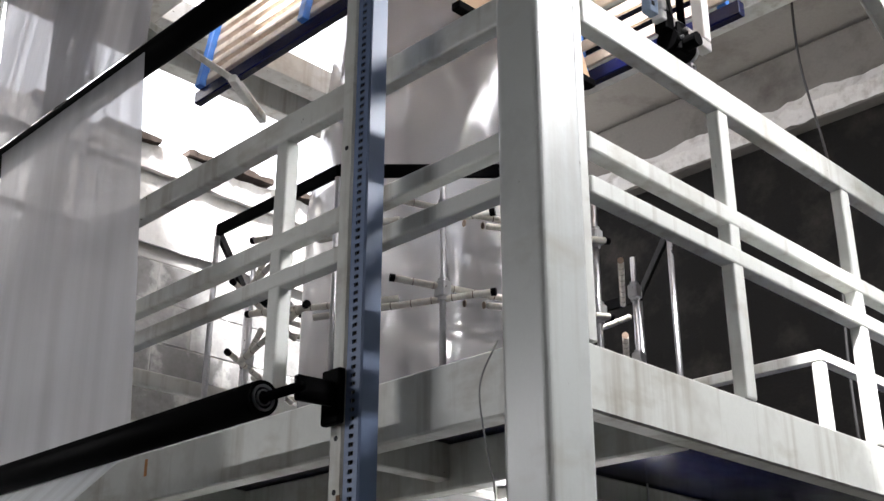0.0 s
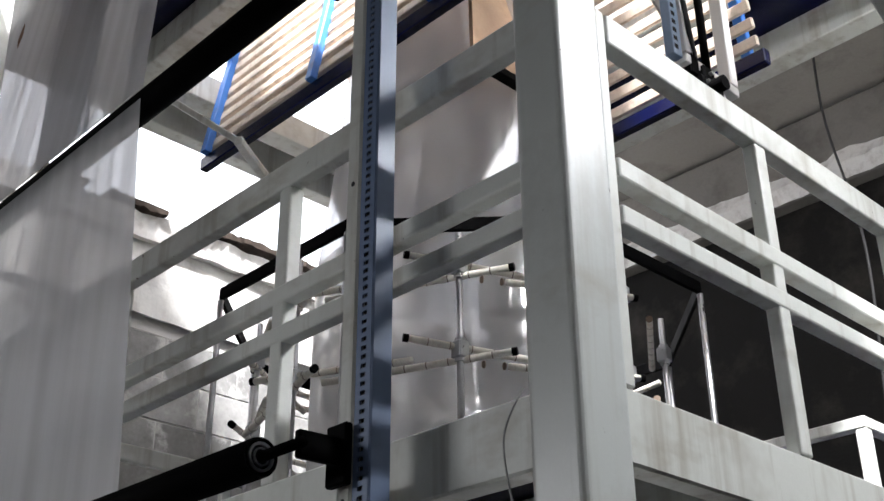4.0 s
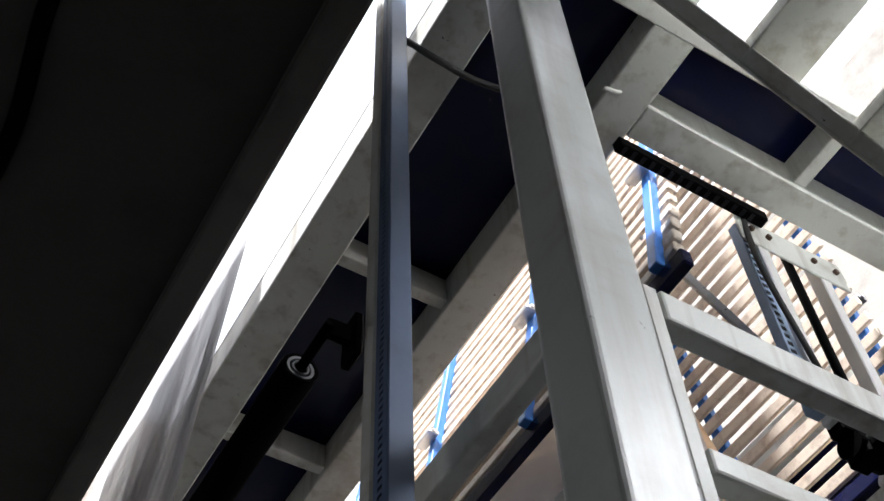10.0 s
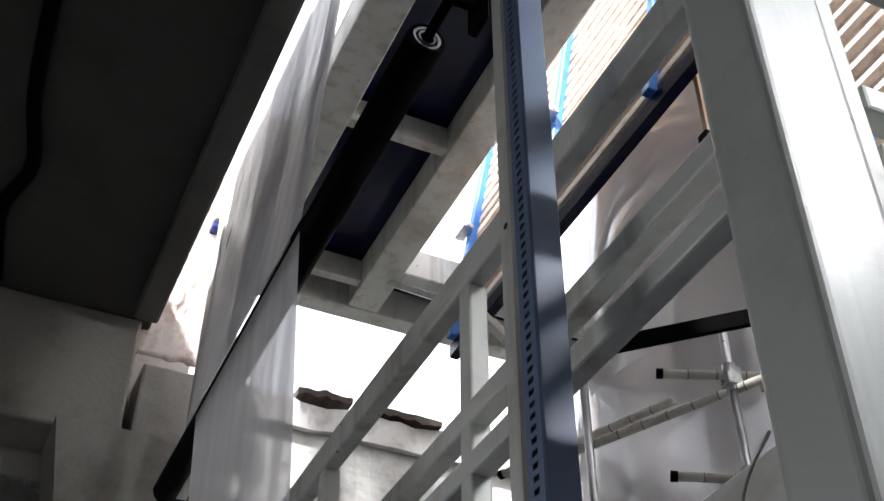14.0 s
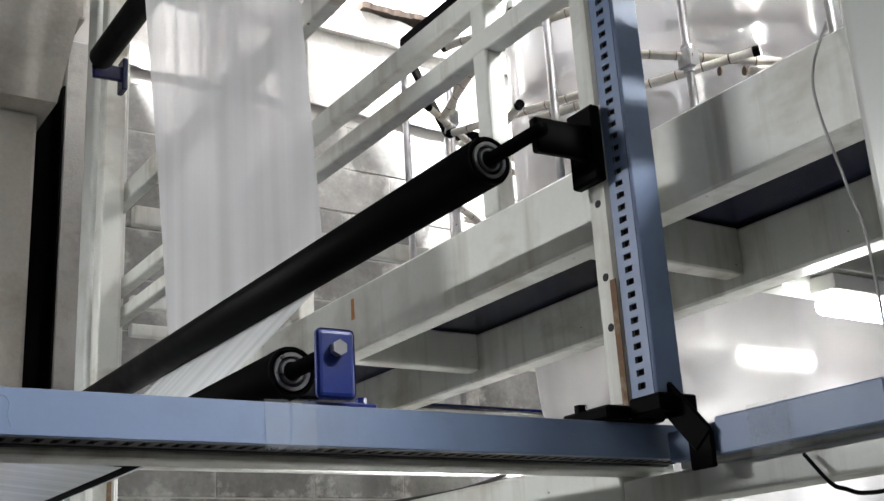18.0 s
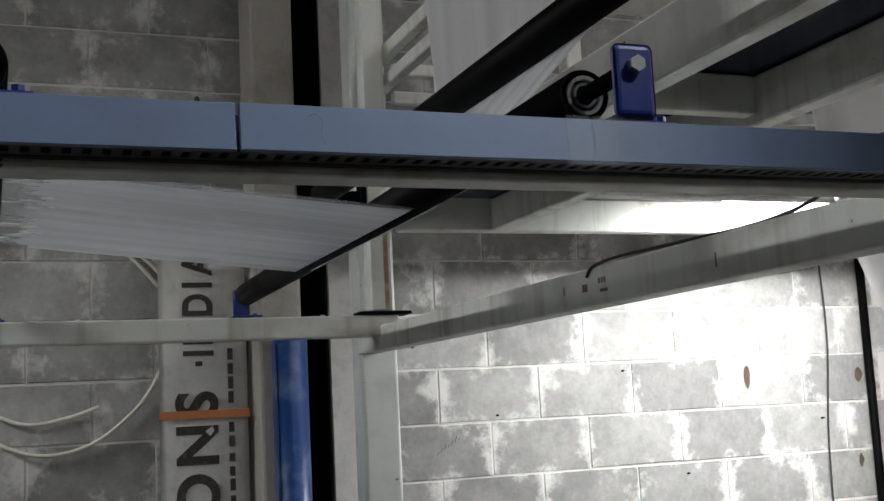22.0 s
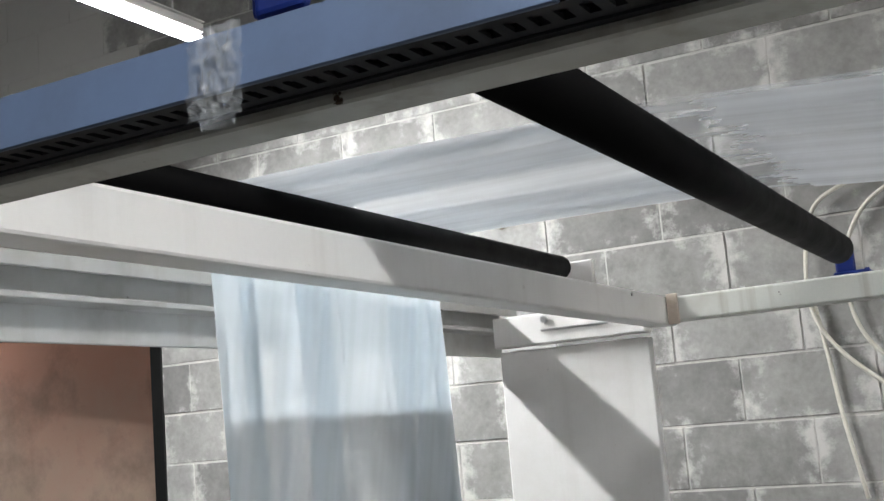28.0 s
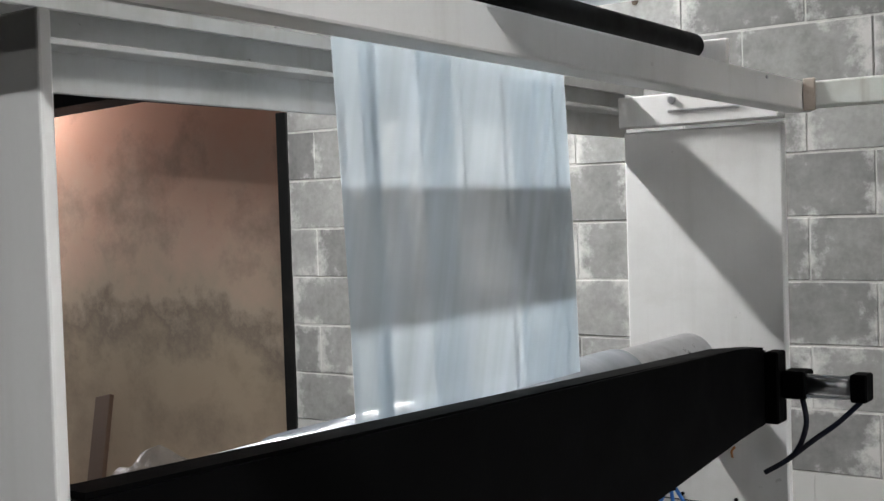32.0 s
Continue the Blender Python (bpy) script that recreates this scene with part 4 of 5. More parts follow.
def sheet(p, q, w0, w1, name, c0=1.45, c1=1.45, mat=FILM, folds=(), n=24, sag=0.0):
    """A span of film from p to q (x, z), with faint waves across its width."""
    bm = bmesh.new()
    rows = []
    for i in range(13):
        s = i / 12
        x, z = p[0] + (q[0] - p[0]) * s, p[1] + (q[1] - p[1]) * s - sag * math.sin(math.pi * s)
        w, c = w0 + (w1 - w0) * s, c0 + (c1 - c0) * s
        row = []
        for k in range(n + 1):
            u = k / n
            wave = 0.0025 * math.sin(19 * u + 2 * s) * math.sin(math.pi * s)
            row.append(bm.verts.new((x + wave, c - w / 2 + w * u, z + wave)))
        rows.append(row)
    for a, b in zip(rows, rows[1:]):
        for k in range(n):
            bm.faces.new((a[k], a[k + 1], b[k + 1], b[k]))
    for u0, u1 in folds:
        fb = bmesh.new()
        for i, row in enumerate(rows):
            for u in (u0, u1):
                k = u * n
                a, b = row[int(k)].co, row[min(n, int(k) + 1)].co
                q = a.lerp(b, k - int(k))
                fb.verts.new((q.x - 0.0025, q.y + 0.012 * (i / 12 - 0.5) * (u - 0.5), q.z + 0.0025))
        fb.verts.ensure_lookup_table()
        for i in range(len(rows) - 1):
            fb.faces.new((fb.verts[2 * i], fb.verts[2 * i + 1], fb.verts[2 * i + 3], fb.verts[2 * i + 2]))
        part("fold", fb, CREASE if u1 - u0 < 0.05 else mat, web, "doubled fold of the film", smooth=True)
    return part(name, bm, mat, web, smooth=True)


sheet((-0.06, 6.3), (-0.296, 3.41), 1.48, 0.854, "upper_span", 2.16, 1.503, FOLDED, ((0.30, 0.62), (0.02, 0.10)))
sheet((-0.296, 3.38), (-0.279, 2.396), 0.76, 0.69, "hanging_span", 1.46, 1.325, FOLDED)
sheet((-0.297, 2.367), (-0.545, 2.092), 0.71, 0.72, "turning_span", 1.33, 1.40)
THIN = film_material("thin_film", 0.72, (0.72, 0.76, 0.80), (0.5, 22, 0.5), gloss=0.12, rough=0.10, vary=0.12, detail=3)
sheet((-0.570, 2.095), (-1.175, 2.157), 0.72, 0.69, "bridge_span", 1.41, 1.46, THIN)
# the second layer of the flat tube clings short of the roller, with a frayed edge
layer = bmesh.new()
for k in range(90):
    u0, u1 = k / 90, (k + 1) / 90
    end = -1.085 - 0.02 * u0 + 0.06 * noise.noise((u0 * 13, 3, 0)) + 0.05 * noise.noise((u0 * 37, 8, 0))
    quad = []
    for x, u in ((-0.575, u0), (end, u0), (end - 0.004, u1), (-0.575, u1)):
        f = (-0.570 - x) / 0.605
        w, c = 0.712 - 0.03 * f, 1.41 + 0.05 * f
        quad.append(layer.verts.new((x, c - w / 2 + w * u, 2.0915 + 0.062 * f)))
    layer.faces.new(quad)
bmesh.ops.remove_doubles(layer, verts=layer.verts, dist=0.0001)
part("second_layer", layer, FILM, web, "second film layer with a frayed edge")
sheet((-1.180, 2.157), (-1.735, 2.158), 0.69, 0.68, "bridge_span", 1.46, 1.42, FILM, ((0.02, 0.40), (0.60, 0.97)))
sheet((-1.762, 2.13), (-1.865, 1.46), 0.64, 0.712, "winder_span", 1.375, 1.567, HANGING, ((0.006, 0.03), (0.085, 0.15), (0.118, 0.142), (0.30, 0.44), (0.475, 0.487), (0.655, 0.675), (0.70, 0.99), (0.93, 0.942)))

spot = bmesh.new()
ring = [spot.verts.new((-0.2405 + 0.0037 * math.sin(a), 2.060 + 0.016 * math.cos(a) * (1 + 0.4 * noise.noise((a, 1, 1))), 4.14 + 0.045 * math.sin(a) * (1 + 0.3 * noise.noise((a, 5, 1))))) for a in [math.pi * i / 8 for i in range(16)]]
spot.faces.new(ring)
part("burn_spot", spot, paint("scorched_film", (0.16, 0.07, 0.03), 0.6, dirt=(0.02, 0.012, 0.008), amount=0.9, scale=30), web, "brown scorched spot on the film")

# ---------- winder ----------
winder = thing("winder", (-1.9, 1.5, 0), "white steel winder frame with a black pressing arm", "film winder")
part("far_side_plate", box(-2.10, -1.68, 2.63, 2.66, 0, 1.985, 0.004), WHITE_CLEAN, winder)
part("far_top_angle", box(-2.10, -1.68, 2.60, 2.66, 1.995, 2.075, 0.003), WHITE_CLEAN, winder)
part("far_top_lip", box(-1.96, -1.77, 2.592, 2.598, 2.026, 2.032, 0.002), STEEL, winder)
for x in (-1.947, -1.775):
    part("bolt", rod((x, 2.599, 2.057), (x, 2.588, 2.057), 0.010, 6), STEEL, winder)
part("near_side_plate", box(-2.30, -1.605, 0.488, 0.503, 0, 1.98, 0.003, 2), WHITE_CLEAN, winder)
ch = bmesh.new()
section = ((-2.165, 1.98), (-2.155, 1.98), (-2.155, 2.040), (-2.100, 2.040), (-2.100, 2.050), (-2.155, 2.050), (-2.155, 2.102), (-2.108, 2.102), (-2.108, 2.088), (-2.100, 2.088), (-2.100, 2.112), (-2.165, 2.112))
near_end, far_end = ([ch.verts.new((x, y, z)) for x, z in section] for y in (0.56, 2.76))
ch.faces.new(near_end)
ch.faces.new(far_end[::-1])
for k in range(len(section)):
    q = (k + 1) % len(section)
    ch.faces.new((near_end[q], near_end[k], far_end[k], far_end[q]))
bmesh.ops.recalc_face_normals(ch, faces=ch.faces)
bmesh.ops.bevel(ch, geom=ch.edges[:], offset=0.0015, segments=1, affect="EDGES")
# worn white paint, greyed so that the channel's shade is in the colour
part("top_channel", ch, paint("shaded_white_paint", (0.50, 0.50, 0.49), 0.45, dirt=(0.2, 0.18, 0.15), amount=0.5, scale=5, worn=0.6, grain=0.03), winder)
for x, z in ((-1.956, 1.098), (-1.958, 1.046), (-1.815, 1.046), (-1.699, 1.048)):
    part("screw", rod((x, 2.63, z), (x, 2.625, z), 0.005, 8), BLACKP, winder, "dark screw head")
part("rust_mark", pipe(smooth_line(((-1.815, 2.629, 1.18), (-1.824, 2.629, 1.168), (-1.822, 2.629, 1.152))), 0.003), paint("orange_rust", (0.45, 0.20, 0.07), 0.8), winder, "orange rust mark")
part("plate_joint", box(-2.10, -1.68, 2.6285, 2.6298, 1.028, 1.031, 0), SLOT, winder, "dark joint between two plates")
arm = bmesh.new()
prof = [(0.58, 1.525), (2.33, 1.465), (2.52, 1.448), (2.52, 1.265), (2.33, 1.26), (0.58, 1.10)]
va = [arm.verts.new((-1.75, y, z)) for y, z in prof]
vb = [arm.verts.new((-1.69, y, z)) for y, z in prof]
arm.faces.new(va)
arm.faces.new(vb[::-1])
for k in range(6):
    arm.faces.new((va[k], vb[k], vb[(k + 1) % 6], va[(k + 1) % 6]))
bmesh.ops.bevel(arm, geom=arm.edges[:], offset=0.006, segments=2, affect="EDGES")
bmesh.ops.recalc_face_normals(arm, faces=arm.faces)
part("pressing_arm", arm, BLACKP, winder, "black painted pressing arm")
part("contact_drum", rod((-1.93, 0.56, 1.39), (-1.93, 2.62, 1.39), 0.074, 48), STEEL, winder, "polished steel drum", True)
part("film_roll", rod((-1.932, 1.12, 1.39), (-1.932, 2.22, 1.39), 0.079, 48), WOUND, winder, "clear film wound on the drum", True)
cyl = thing("air_cylinder", (-1.6, 2.5, 1.36), "small air cylinder with black end caps and hoses", "air cylinder")
part("barrel", rod((-1.60, 2.55, 1.362), (-1.50, 2.55, 1.362), 0.022, 24), STEEL, cyl, "bare aluminium barrel", True)
part("front_cap", box(-1.655, -1.60, 2.515, 2.585, 1.33, 1.395, 0.004), BLACKP, cyl)
part("end_cap", box(-1.50, -1.462, 2.52, 2.58, 1.33, 1.394, 0.004), BLACKP, cyl)
for z in (1.338, 1.386):
    part("tie_rod", rod((-1.60, 2.53, z), (-1.50, 2.53, z), 0.004, 8), STEEL, cyl)
part("clamp_block", box(-1.69, -1.657, 2.50, 2.56, 1.27, 1.44, 0.004), BLACKP, cyl)
for q in (((-1.61, 2.53, 1.33), (-1.60, 2.52, 1.27), (-1.63, 2.52, 1.20), (-1.70, 2.52, 1.15)), ((-1.48, 2.54, 1.33), (-1.53, 2.53, 1.28), (-1.58, 2.52, 1.24), (-1.64, 2.52, 1.19))):
    part("air_hose", pipe(smooth_line(q), 0.0065), paint("hose_dark", (0.006, 0.008, 0.02), 0.5, spec=0.2), cyl, "dark blue air hose", True)
hoses = thing("air_hoses", (-1.72, 1.95, 1.15), "thin blue air hoses hanging under the arm", "hose")
for dx, dy in ((-0.10, 0.02), (-0.02, 0.10), (0.05, 0.16)):
    part("hose", pipe(smooth_line(((-1.72, 2.02, 1.235), (-1.72 + dx * 0.3, 2.02 + dy * 0.3, 1.17), (-1.72 + dx, 2.02 + dy * 0.8, 1.02), (-1.72 + dx, 2.05 + dy, 0.8))), 0.004), BLUE, hoses, "", True)
part("fitting", rod((-1.72, 2.02, 1.24), (-1.72, 2.02, 1.215), 0.013, 12), BLACKP, hoses)

# ---------- along the far wall ----------
pillar = thing("concrete_pillar", (-0.3, 3.3, 0), "pale concrete pillar with a chamfered head", "pillar", kind="structure")
part("shaft", box(-0.35, -0.205, 3.19, 3.39, 0, 3.618, 0.012, 2), CONCRETE, pillar)
head = box(-0.54, -0.10, 3.08, 3.39, 3.62, 4.01, 0)
for v in head.verts:
    if v.co.z < 3.8:
        v.co.x += 0.07 if v.co.x < -0.3 else -0.07
part("head", head, CONCRETE, pillar)
part("haunch", box(-1.1, -0.308, 3.15, 3.39, 4.012, 4.528, 0.012, 2), CONCRETE, pillar)
part("haunch", box(-0.271, -0.058, 3.17, 3.39, 4.011, 4.36, 0.012, 2), CONCRETE, pillar)
tray = thing("cable_tray", (-0.145, 3.34, 0), "black steel cable tray up the wall", "cable tray")
part("side", box(-0.20, -0.19, 3.28, 3.39, 0, 3.79, 0.001), BLACKP, tray)
part("side", box(-0.10, -0.09, 3.28, 3.39, 0, 3.79, 0.001), BLACKP, tray)
part("back", box(-0.189, -0.101, 3.36, 3.39, 0, 3.79, 0.001), BLACKP, tray)
tagged(link("rough_pilaster", box(-0.085, 0.045, 3.31, 3.393, 0, 4.00, 0.008), MORTAR), "rough mortar-covered wall pier", "pier", kind="structure")
upper_pier = thing("upper_wall_pier", (-0.15, 3.45, 4.55), "whitewashed rough brick pier above the slab", "wall pier", kind="structure")
RUBBLE = paint("rubble_plaster", (0.70, 0.64, 0.60), 0.95, dirt=(0.32, 0.16, 0.11), amount=0.8, scale=11, bump=0.008, fine=45)
rub = bmesh.new()
rows = []
for i in range(46):
    z = 4.415 + 1.5 * i / 45
    rows.append([rub.verts.new((-0.42 + 0.02 * k, 3.21 + 0.022 * noise.noise((k * 0.45, i * 0.5, 1)) + 0.012 * noise.noise((k * 1.3, i * 1.4, 5)), z)) for k in range(25)])
for a, b in zip(rows, rows[1:]):
    for k in range(24):
        rub.faces.new((a[k], a[k + 1], b[k + 1], b[k]))
bmesh.ops.solidify(rub, geom=rub.faces[:], thickness=-0.22)
part("rubble_face", rub, RUBBLE, upper_pier, smooth=True)
rag = bmesh.new()
n_ = 90
top_f, top_b, bot_f, bot_b = [], [], [], []
for k in range(n_ + 1):
    x = 0.05 + 3.54 * k / n_
    h = 4.462 + 0.022 * noise.noise((x * 3, 0, 0)) + 0.016 * noise.noise((x * 13, 3, 0))
    d = 3.33 + 0.02 * noise.noise((x * 9, 7, 0))
    top_f.append(rag.verts.new((x, d, h)))
    top_b.append(rag.verts.new((x, 3.6, h + 0.03 * noise.noise((x * 5, 9, 2)))))
    bot_f.append(rag.verts.new((x, 3.345, 4.345 + 0.016 * noise.noise((x * 8, 1, 4)))))
    bot_b.append(rag.verts.new((x, 3.6, 4.345)))
for k in range(n_):
    rag.faces.new((top_f[k], top_f[k + 1], top_b[k + 1], top_b[k]))
    rag.faces.new((bot_f[k], bot_f[k + 1], top_f[k + 1], top_f[k]))
    rag.faces.new((bot_b[k], bot_b[k + 1], bot_f[k + 1], bot_f[k]))
ragged = bmesh.new()
tops, bots, outs = [], [], []
for k in range(121):
    y = -1.6 + 5.0 * k / 120
    j = noise.noise((y * 4, 2, 0)), noise.noise((y * 14, 5, 0)), noise.noise((y * 31, 8, 1))
    tops.append(ragged.verts.new((3.498, y, 4.90 + 0.05 * j[0] + 0.02 * j[1])))
    outs.append(ragged.verts.new((3.470 - 0.008 * j[2], y, 4.83 + 0.03 * j[1])))
    bots.append(ragged.verts.new((3.498, y, 4.752 + 0.012 * j[1])))
for k in range(120):
    ragged.faces.new((tops[k], outs[k], outs[k + 1], tops[k + 1]))
    ragged.faces.new((outs[k], bots[k], bots[k + 1], outs[k + 1]))
tagged(link("plaster_edge", ragged, paint("broken_plaster", (0.70, 0.69, 0.67), 0.95, dirt=(0.28, 0.25, 0.22), amount=0.8, scale=12, bump=0.006, fine=60), smooth=False), "broken white plaster edge along the ring beam", "plaster", kind="structure")
tagged(link("ring_beam_north", rag, paint("whitewash", (0.72, 0.70, 0.67), 0.95, dirt=(0.22, 0.18, 0.15), amount=0.8, scale=7, bump=0.006, fine=50)), "broken concrete ring beam on top of the wall", "beam", kind="structure")

PLANK = paint("old_plank", (0.05, 0.035, 0.026), 0.9, dirt=(0.14, 0.11, 0.09), amount=0.7, scale=16, bump=0.004)
for x0, x1, z0, z1 in ((0.38, 0.62, 4.490, 4.492), (0.73, 1.03, 4.487, 4.480), (1.19, 1.45, 4.484, 4.490), (1.43, 1.70, 4.497, 4.492), (1.80, 2.06, 4.490, 4.488)):
    pl = bmesh.new()
    upper, lower = [], []
    for k in range(17):
        f = k / 16
        x, z = x0 + (x1 - x0) * f, z0 + (z1 - z0) * f
        y = 3.30 + 0.018 * noise.noise((x * 21, 3, 0))
        upper.append((pl.verts.new((x, y, z + 0.016 + 0.012 * noise.noise((x * 17, 0, 2)))), pl.verts.new((x, 3.5, z + 0.018))))
        lower.append((pl.verts.new((x, y + 0.004, z - 0.012 + 0.014 * noise.noise((x * 25, 5, 2)))), pl.verts.new((x, 3.5, z - 0.012))))
    for k in range(16):
        pl.faces.new((upper[k][0], upper[k + 1][0], upper[k + 1][1], upper[k][1]))
        pl.faces.new((lower[k][1], lower[k + 1][1], lower[k + 1][0], lower[k][0]))
        pl.faces.new((lower[k][0], lower[k + 1][0], upper[k + 1][0], upper[k][0]))
        pl.faces.new((lower[k + 1][1], lower[k][1], upper[k][1], upper[k + 1][1]))
    for k in (0, 16):
        pl.faces.new((lower[k][0], upper[k][0], upper[k][1], lower[k][1]))
    bmesh.ops.recalc_face_normals(pl, faces=pl.faces)
    tagged(link("broken_plank", pl, PLANK), "dark weathered broken plank lying on the wall top", "plank", "broken planks")
# plastered course between the ring beam and the open blocks
band = bmesh.new()
rows = []
for i in range(13):
    row = []
    for k in range(119):
        x, f = 0.047 + 0.03 * k, i / 12
        z = 4.346 - (0.362 + 0.012 * noise.noise((x * 6, 2, 0)) + 0.006 * noise.noise((x * 23, 4, 0))) * f
        row.append(band.verts.new((x, 3.386 + 0.007 * noise.noise((x * 5, z * 5, 0)) + 0.003 * noise.noise((x * 17, z * 17, 3)), z)))
    rows.append(row)
for a, b in zip(rows, rows[1:]):
    for k in range(118):
        band.faces.new((a[k], b[k], b[k + 1], a[k + 1]))
bmesh.ops.recalc_face_normals(band, faces=band.faces)
bmesh.ops.solidify(band, geom=band.faces[:], thickness=0.010)
WHITEWASH = paint("stained_whitewash", (0.70, 0.69, 0.66), 0.95, dirt=(0.20, 0.18, 0.16), amount=0.75, scale=5, bump=0.006, fine=50, worn=0.5)
tagged(link("plaster_course", band, WHITEWASH), "stained whitewashed plaster course under the ring beam", "plaster", kind="structure")
SACK = paint("woven_sack", (0.80, 0.79, 0.76), 0.42, dirt=(0.36, 0.33, 0.28), amount=0.45, scale=25, bump=0.002, fine=300)
SACKB = paint("cardboard", (0.36, 0.30, 0.22), 0.85)
INK = paint("sack_ink", (0.025, 0.023, 0.021), 0.8, dirt=(0.2, 0.18, 0.16), amount=0.5, scale=60)
ORANGE = paint("orange_band", (0.45, 0.17, 0.06), 0.7)
sack = thing("printed_sack", (-0.51, 3.3, 1.6), "creased woven plastic sack hung on the wall, printed in dark ink", "sack")
sk = bmesh.new()
grid = []
for i in range(40):
    z = 0.7 + 1.66 * i / 39
    grid.append([sk.verts.new((-0.655 + 0.285 * k / 14, 3.30 - 0.02 * math.sin(math.pi * k / 14) - 0.006 * noise.noise((k * 0.8, i * 1.3, 0)) - 0.003 * noise.noise((k * 1.9, i * 2.9, 4)), z)) for k in range(15)])
for a, b in zip(grid, grid[1:]):
    for k in range(14):
        sk.faces.new((a[k], a[k + 1], b[k + 1], b[k]))
bmesh.ops.solidify(sk, geom=sk.faces[:], thickness=-0.01)
part("cloth", sk, SACK, sack, smooth=True)
part("band", box(-0.66, -0.368, 3.273, 3.2775, 1.805, 1.832, 0), ORANGE, sack, "orange printed band")
def lettered(word, x, y, z, size, wide, mat, parent):
    """Printed letters, one mesh each, that run up the cloth."""
    for ch in word:
        cu = bpy.data.curves.new("letter", "FONT")
        cu.body, cu.size, cu.extrude, cu.offset = ch, size, 0.0006, 0.004 * size / 0.12
        ob = bpy.data.objects.new("letter", cu)
        me = bpy.data.meshes.new_from_object(ob)
        bpy.data.objects.remove(ob)
        bpy.data.curves.remove(cu)
        span = max(v.co.x for v in me.vertices) - min(v.co.x for v in me.vertices)
        low = min(v.co.x for v in me.vertices)
        for v in me.vertices:
            u, h, d = (v.co.x - low) * wide, v.co.y, v.co.z
            v.co = Vector((x - h, y - d, z + u)) - base_of(parent)
        me.materials.append(mat)
        let = new("letter", me)
        let.parent = parent
        z += span * wide + size * 0.16
    return z


lettered("SIONS", -0.478, 3.2765, 1.318, 0.182, 0.98, INK, sack)
lettered("INDIA", -0.487, 3.2765, 2.008, 0.132, 0.78, INK, sack)
part("print_dot", box(-0.542, -0.520, 3.2758, 3.2775, 1.975, 1.99, 0), INK, sack, "printed dot")
for k in range(20):
    z = 1.1 + 0.047 * k
    part("small_print", box(-0.437, -0.420, 3.2785, 3.2815, z, z + random.uniform(0.020, 0.040), 0), INK, sack)
# pale blotches over the blue stand in for white highlights on the roll
BLUEW = paint("blue_white_sheet", (0.008, 0.04, 0.16), 0.30, dirt=(0.30, 0.38, 0.45), amount=0.5, scale=6.5, grain=0.03)
drum = thing("plastic_roll", (-0.265, 3.12, 0), "tall blue plastic roll standing at the pillar", "plastic roll")
part("wrap", rod((-0.265, 3.12, 0), (-0.265, 3.12, 2.05), 0.055, 24), BLUEW, drum, smooth=True)
part("core", rod((-0.265, 3.12, 2.05), (-0.265, 3.12, 2.062), 0.022, 20), SACKB, drum, "grey cardboard core")
part("loose_edge", box(-0.322, -0.316, 3.09, 3.14, 0, 2.03, 0.001), BLUEW, drum, "loose outer edge")
coil = thing("cable_coil", (-1.0, 3.36, 2.0), "loops of pale electric cable hanging on the block wall", "cable")
for depth, run in ((3.372, ((-1.02, 2.43), (-1.139, 2.404), (-1.233, 2.345), (-1.29, 2.254), (-1.313, 2.161), (-1.293, 2.003), (-1.217, 1.894), (-1.073, 1.815), (-0.937, 1.828), (-0.837, 1.86))),
                   (3.362, ((-1.0, 2.44), (-1.16, 2.45), (-1.289, 2.414), (-1.374, 2.362), (-1.412, 2.242), (-1.419, 2.067), (-1.352, 1.932), (-1.194, 1.792), (-1.033, 1.716), (-0.865, 1.74), (-0.721, 1.849), (-0.644, 1.965), (-0.60, 2.08))),
                   (3.378, ((-1.412, 2.084), (-1.389, 1.91), (-1.371, 1.742), (-1.33, 1.5))),
                   (3.376, ((-0.98, 2.46), (-0.86, 2.44), (-0.74, 2.356), (-0.621, 2.222))),
                   (3.370, ((-0.98, 2.47), (-0.84, 2.45), (-0.699, 2.351), (-0.615, 2.264))),
                   (3.364, ((-0.98, 2.48), (-0.82, 2.46), (-0.666, 2.347), (-0.611, 2.297)))):
    part("loop", pipe(smooth_line([(x, depth, z) for x, z in run], 5), 0.0065), HOSE, coil, "", True)
part("hook", rod((-1.0, 3.40, 2.42), (-1.0, 3.34, 2.42), 0.008, 8), STEEL, coil)

tagged(link("wall_wire", pipe(smooth_line(((2.072, 3.388, 2.34), (2.078, 3.386, 2.0), (2.04, 3.386, 1.6), (2.03, 3.386, 1.1))), 0.004), CABLE, smooth=True), "thin black wire down the block wall", "wire")
tagged(link("wall_pipe", rod((2.268, 3.37, 0), (2.268, 3.37, 2.35), 0.018, 12), BLACKP, smooth=True), "dark upright pipe on the wall", "pipe")
STAIN = paint("rust_stain", (0.06, 0.042, 0.028), 0.95, dirt=(0.16, 0.13, 0.10), amount=0.9, scale=40)
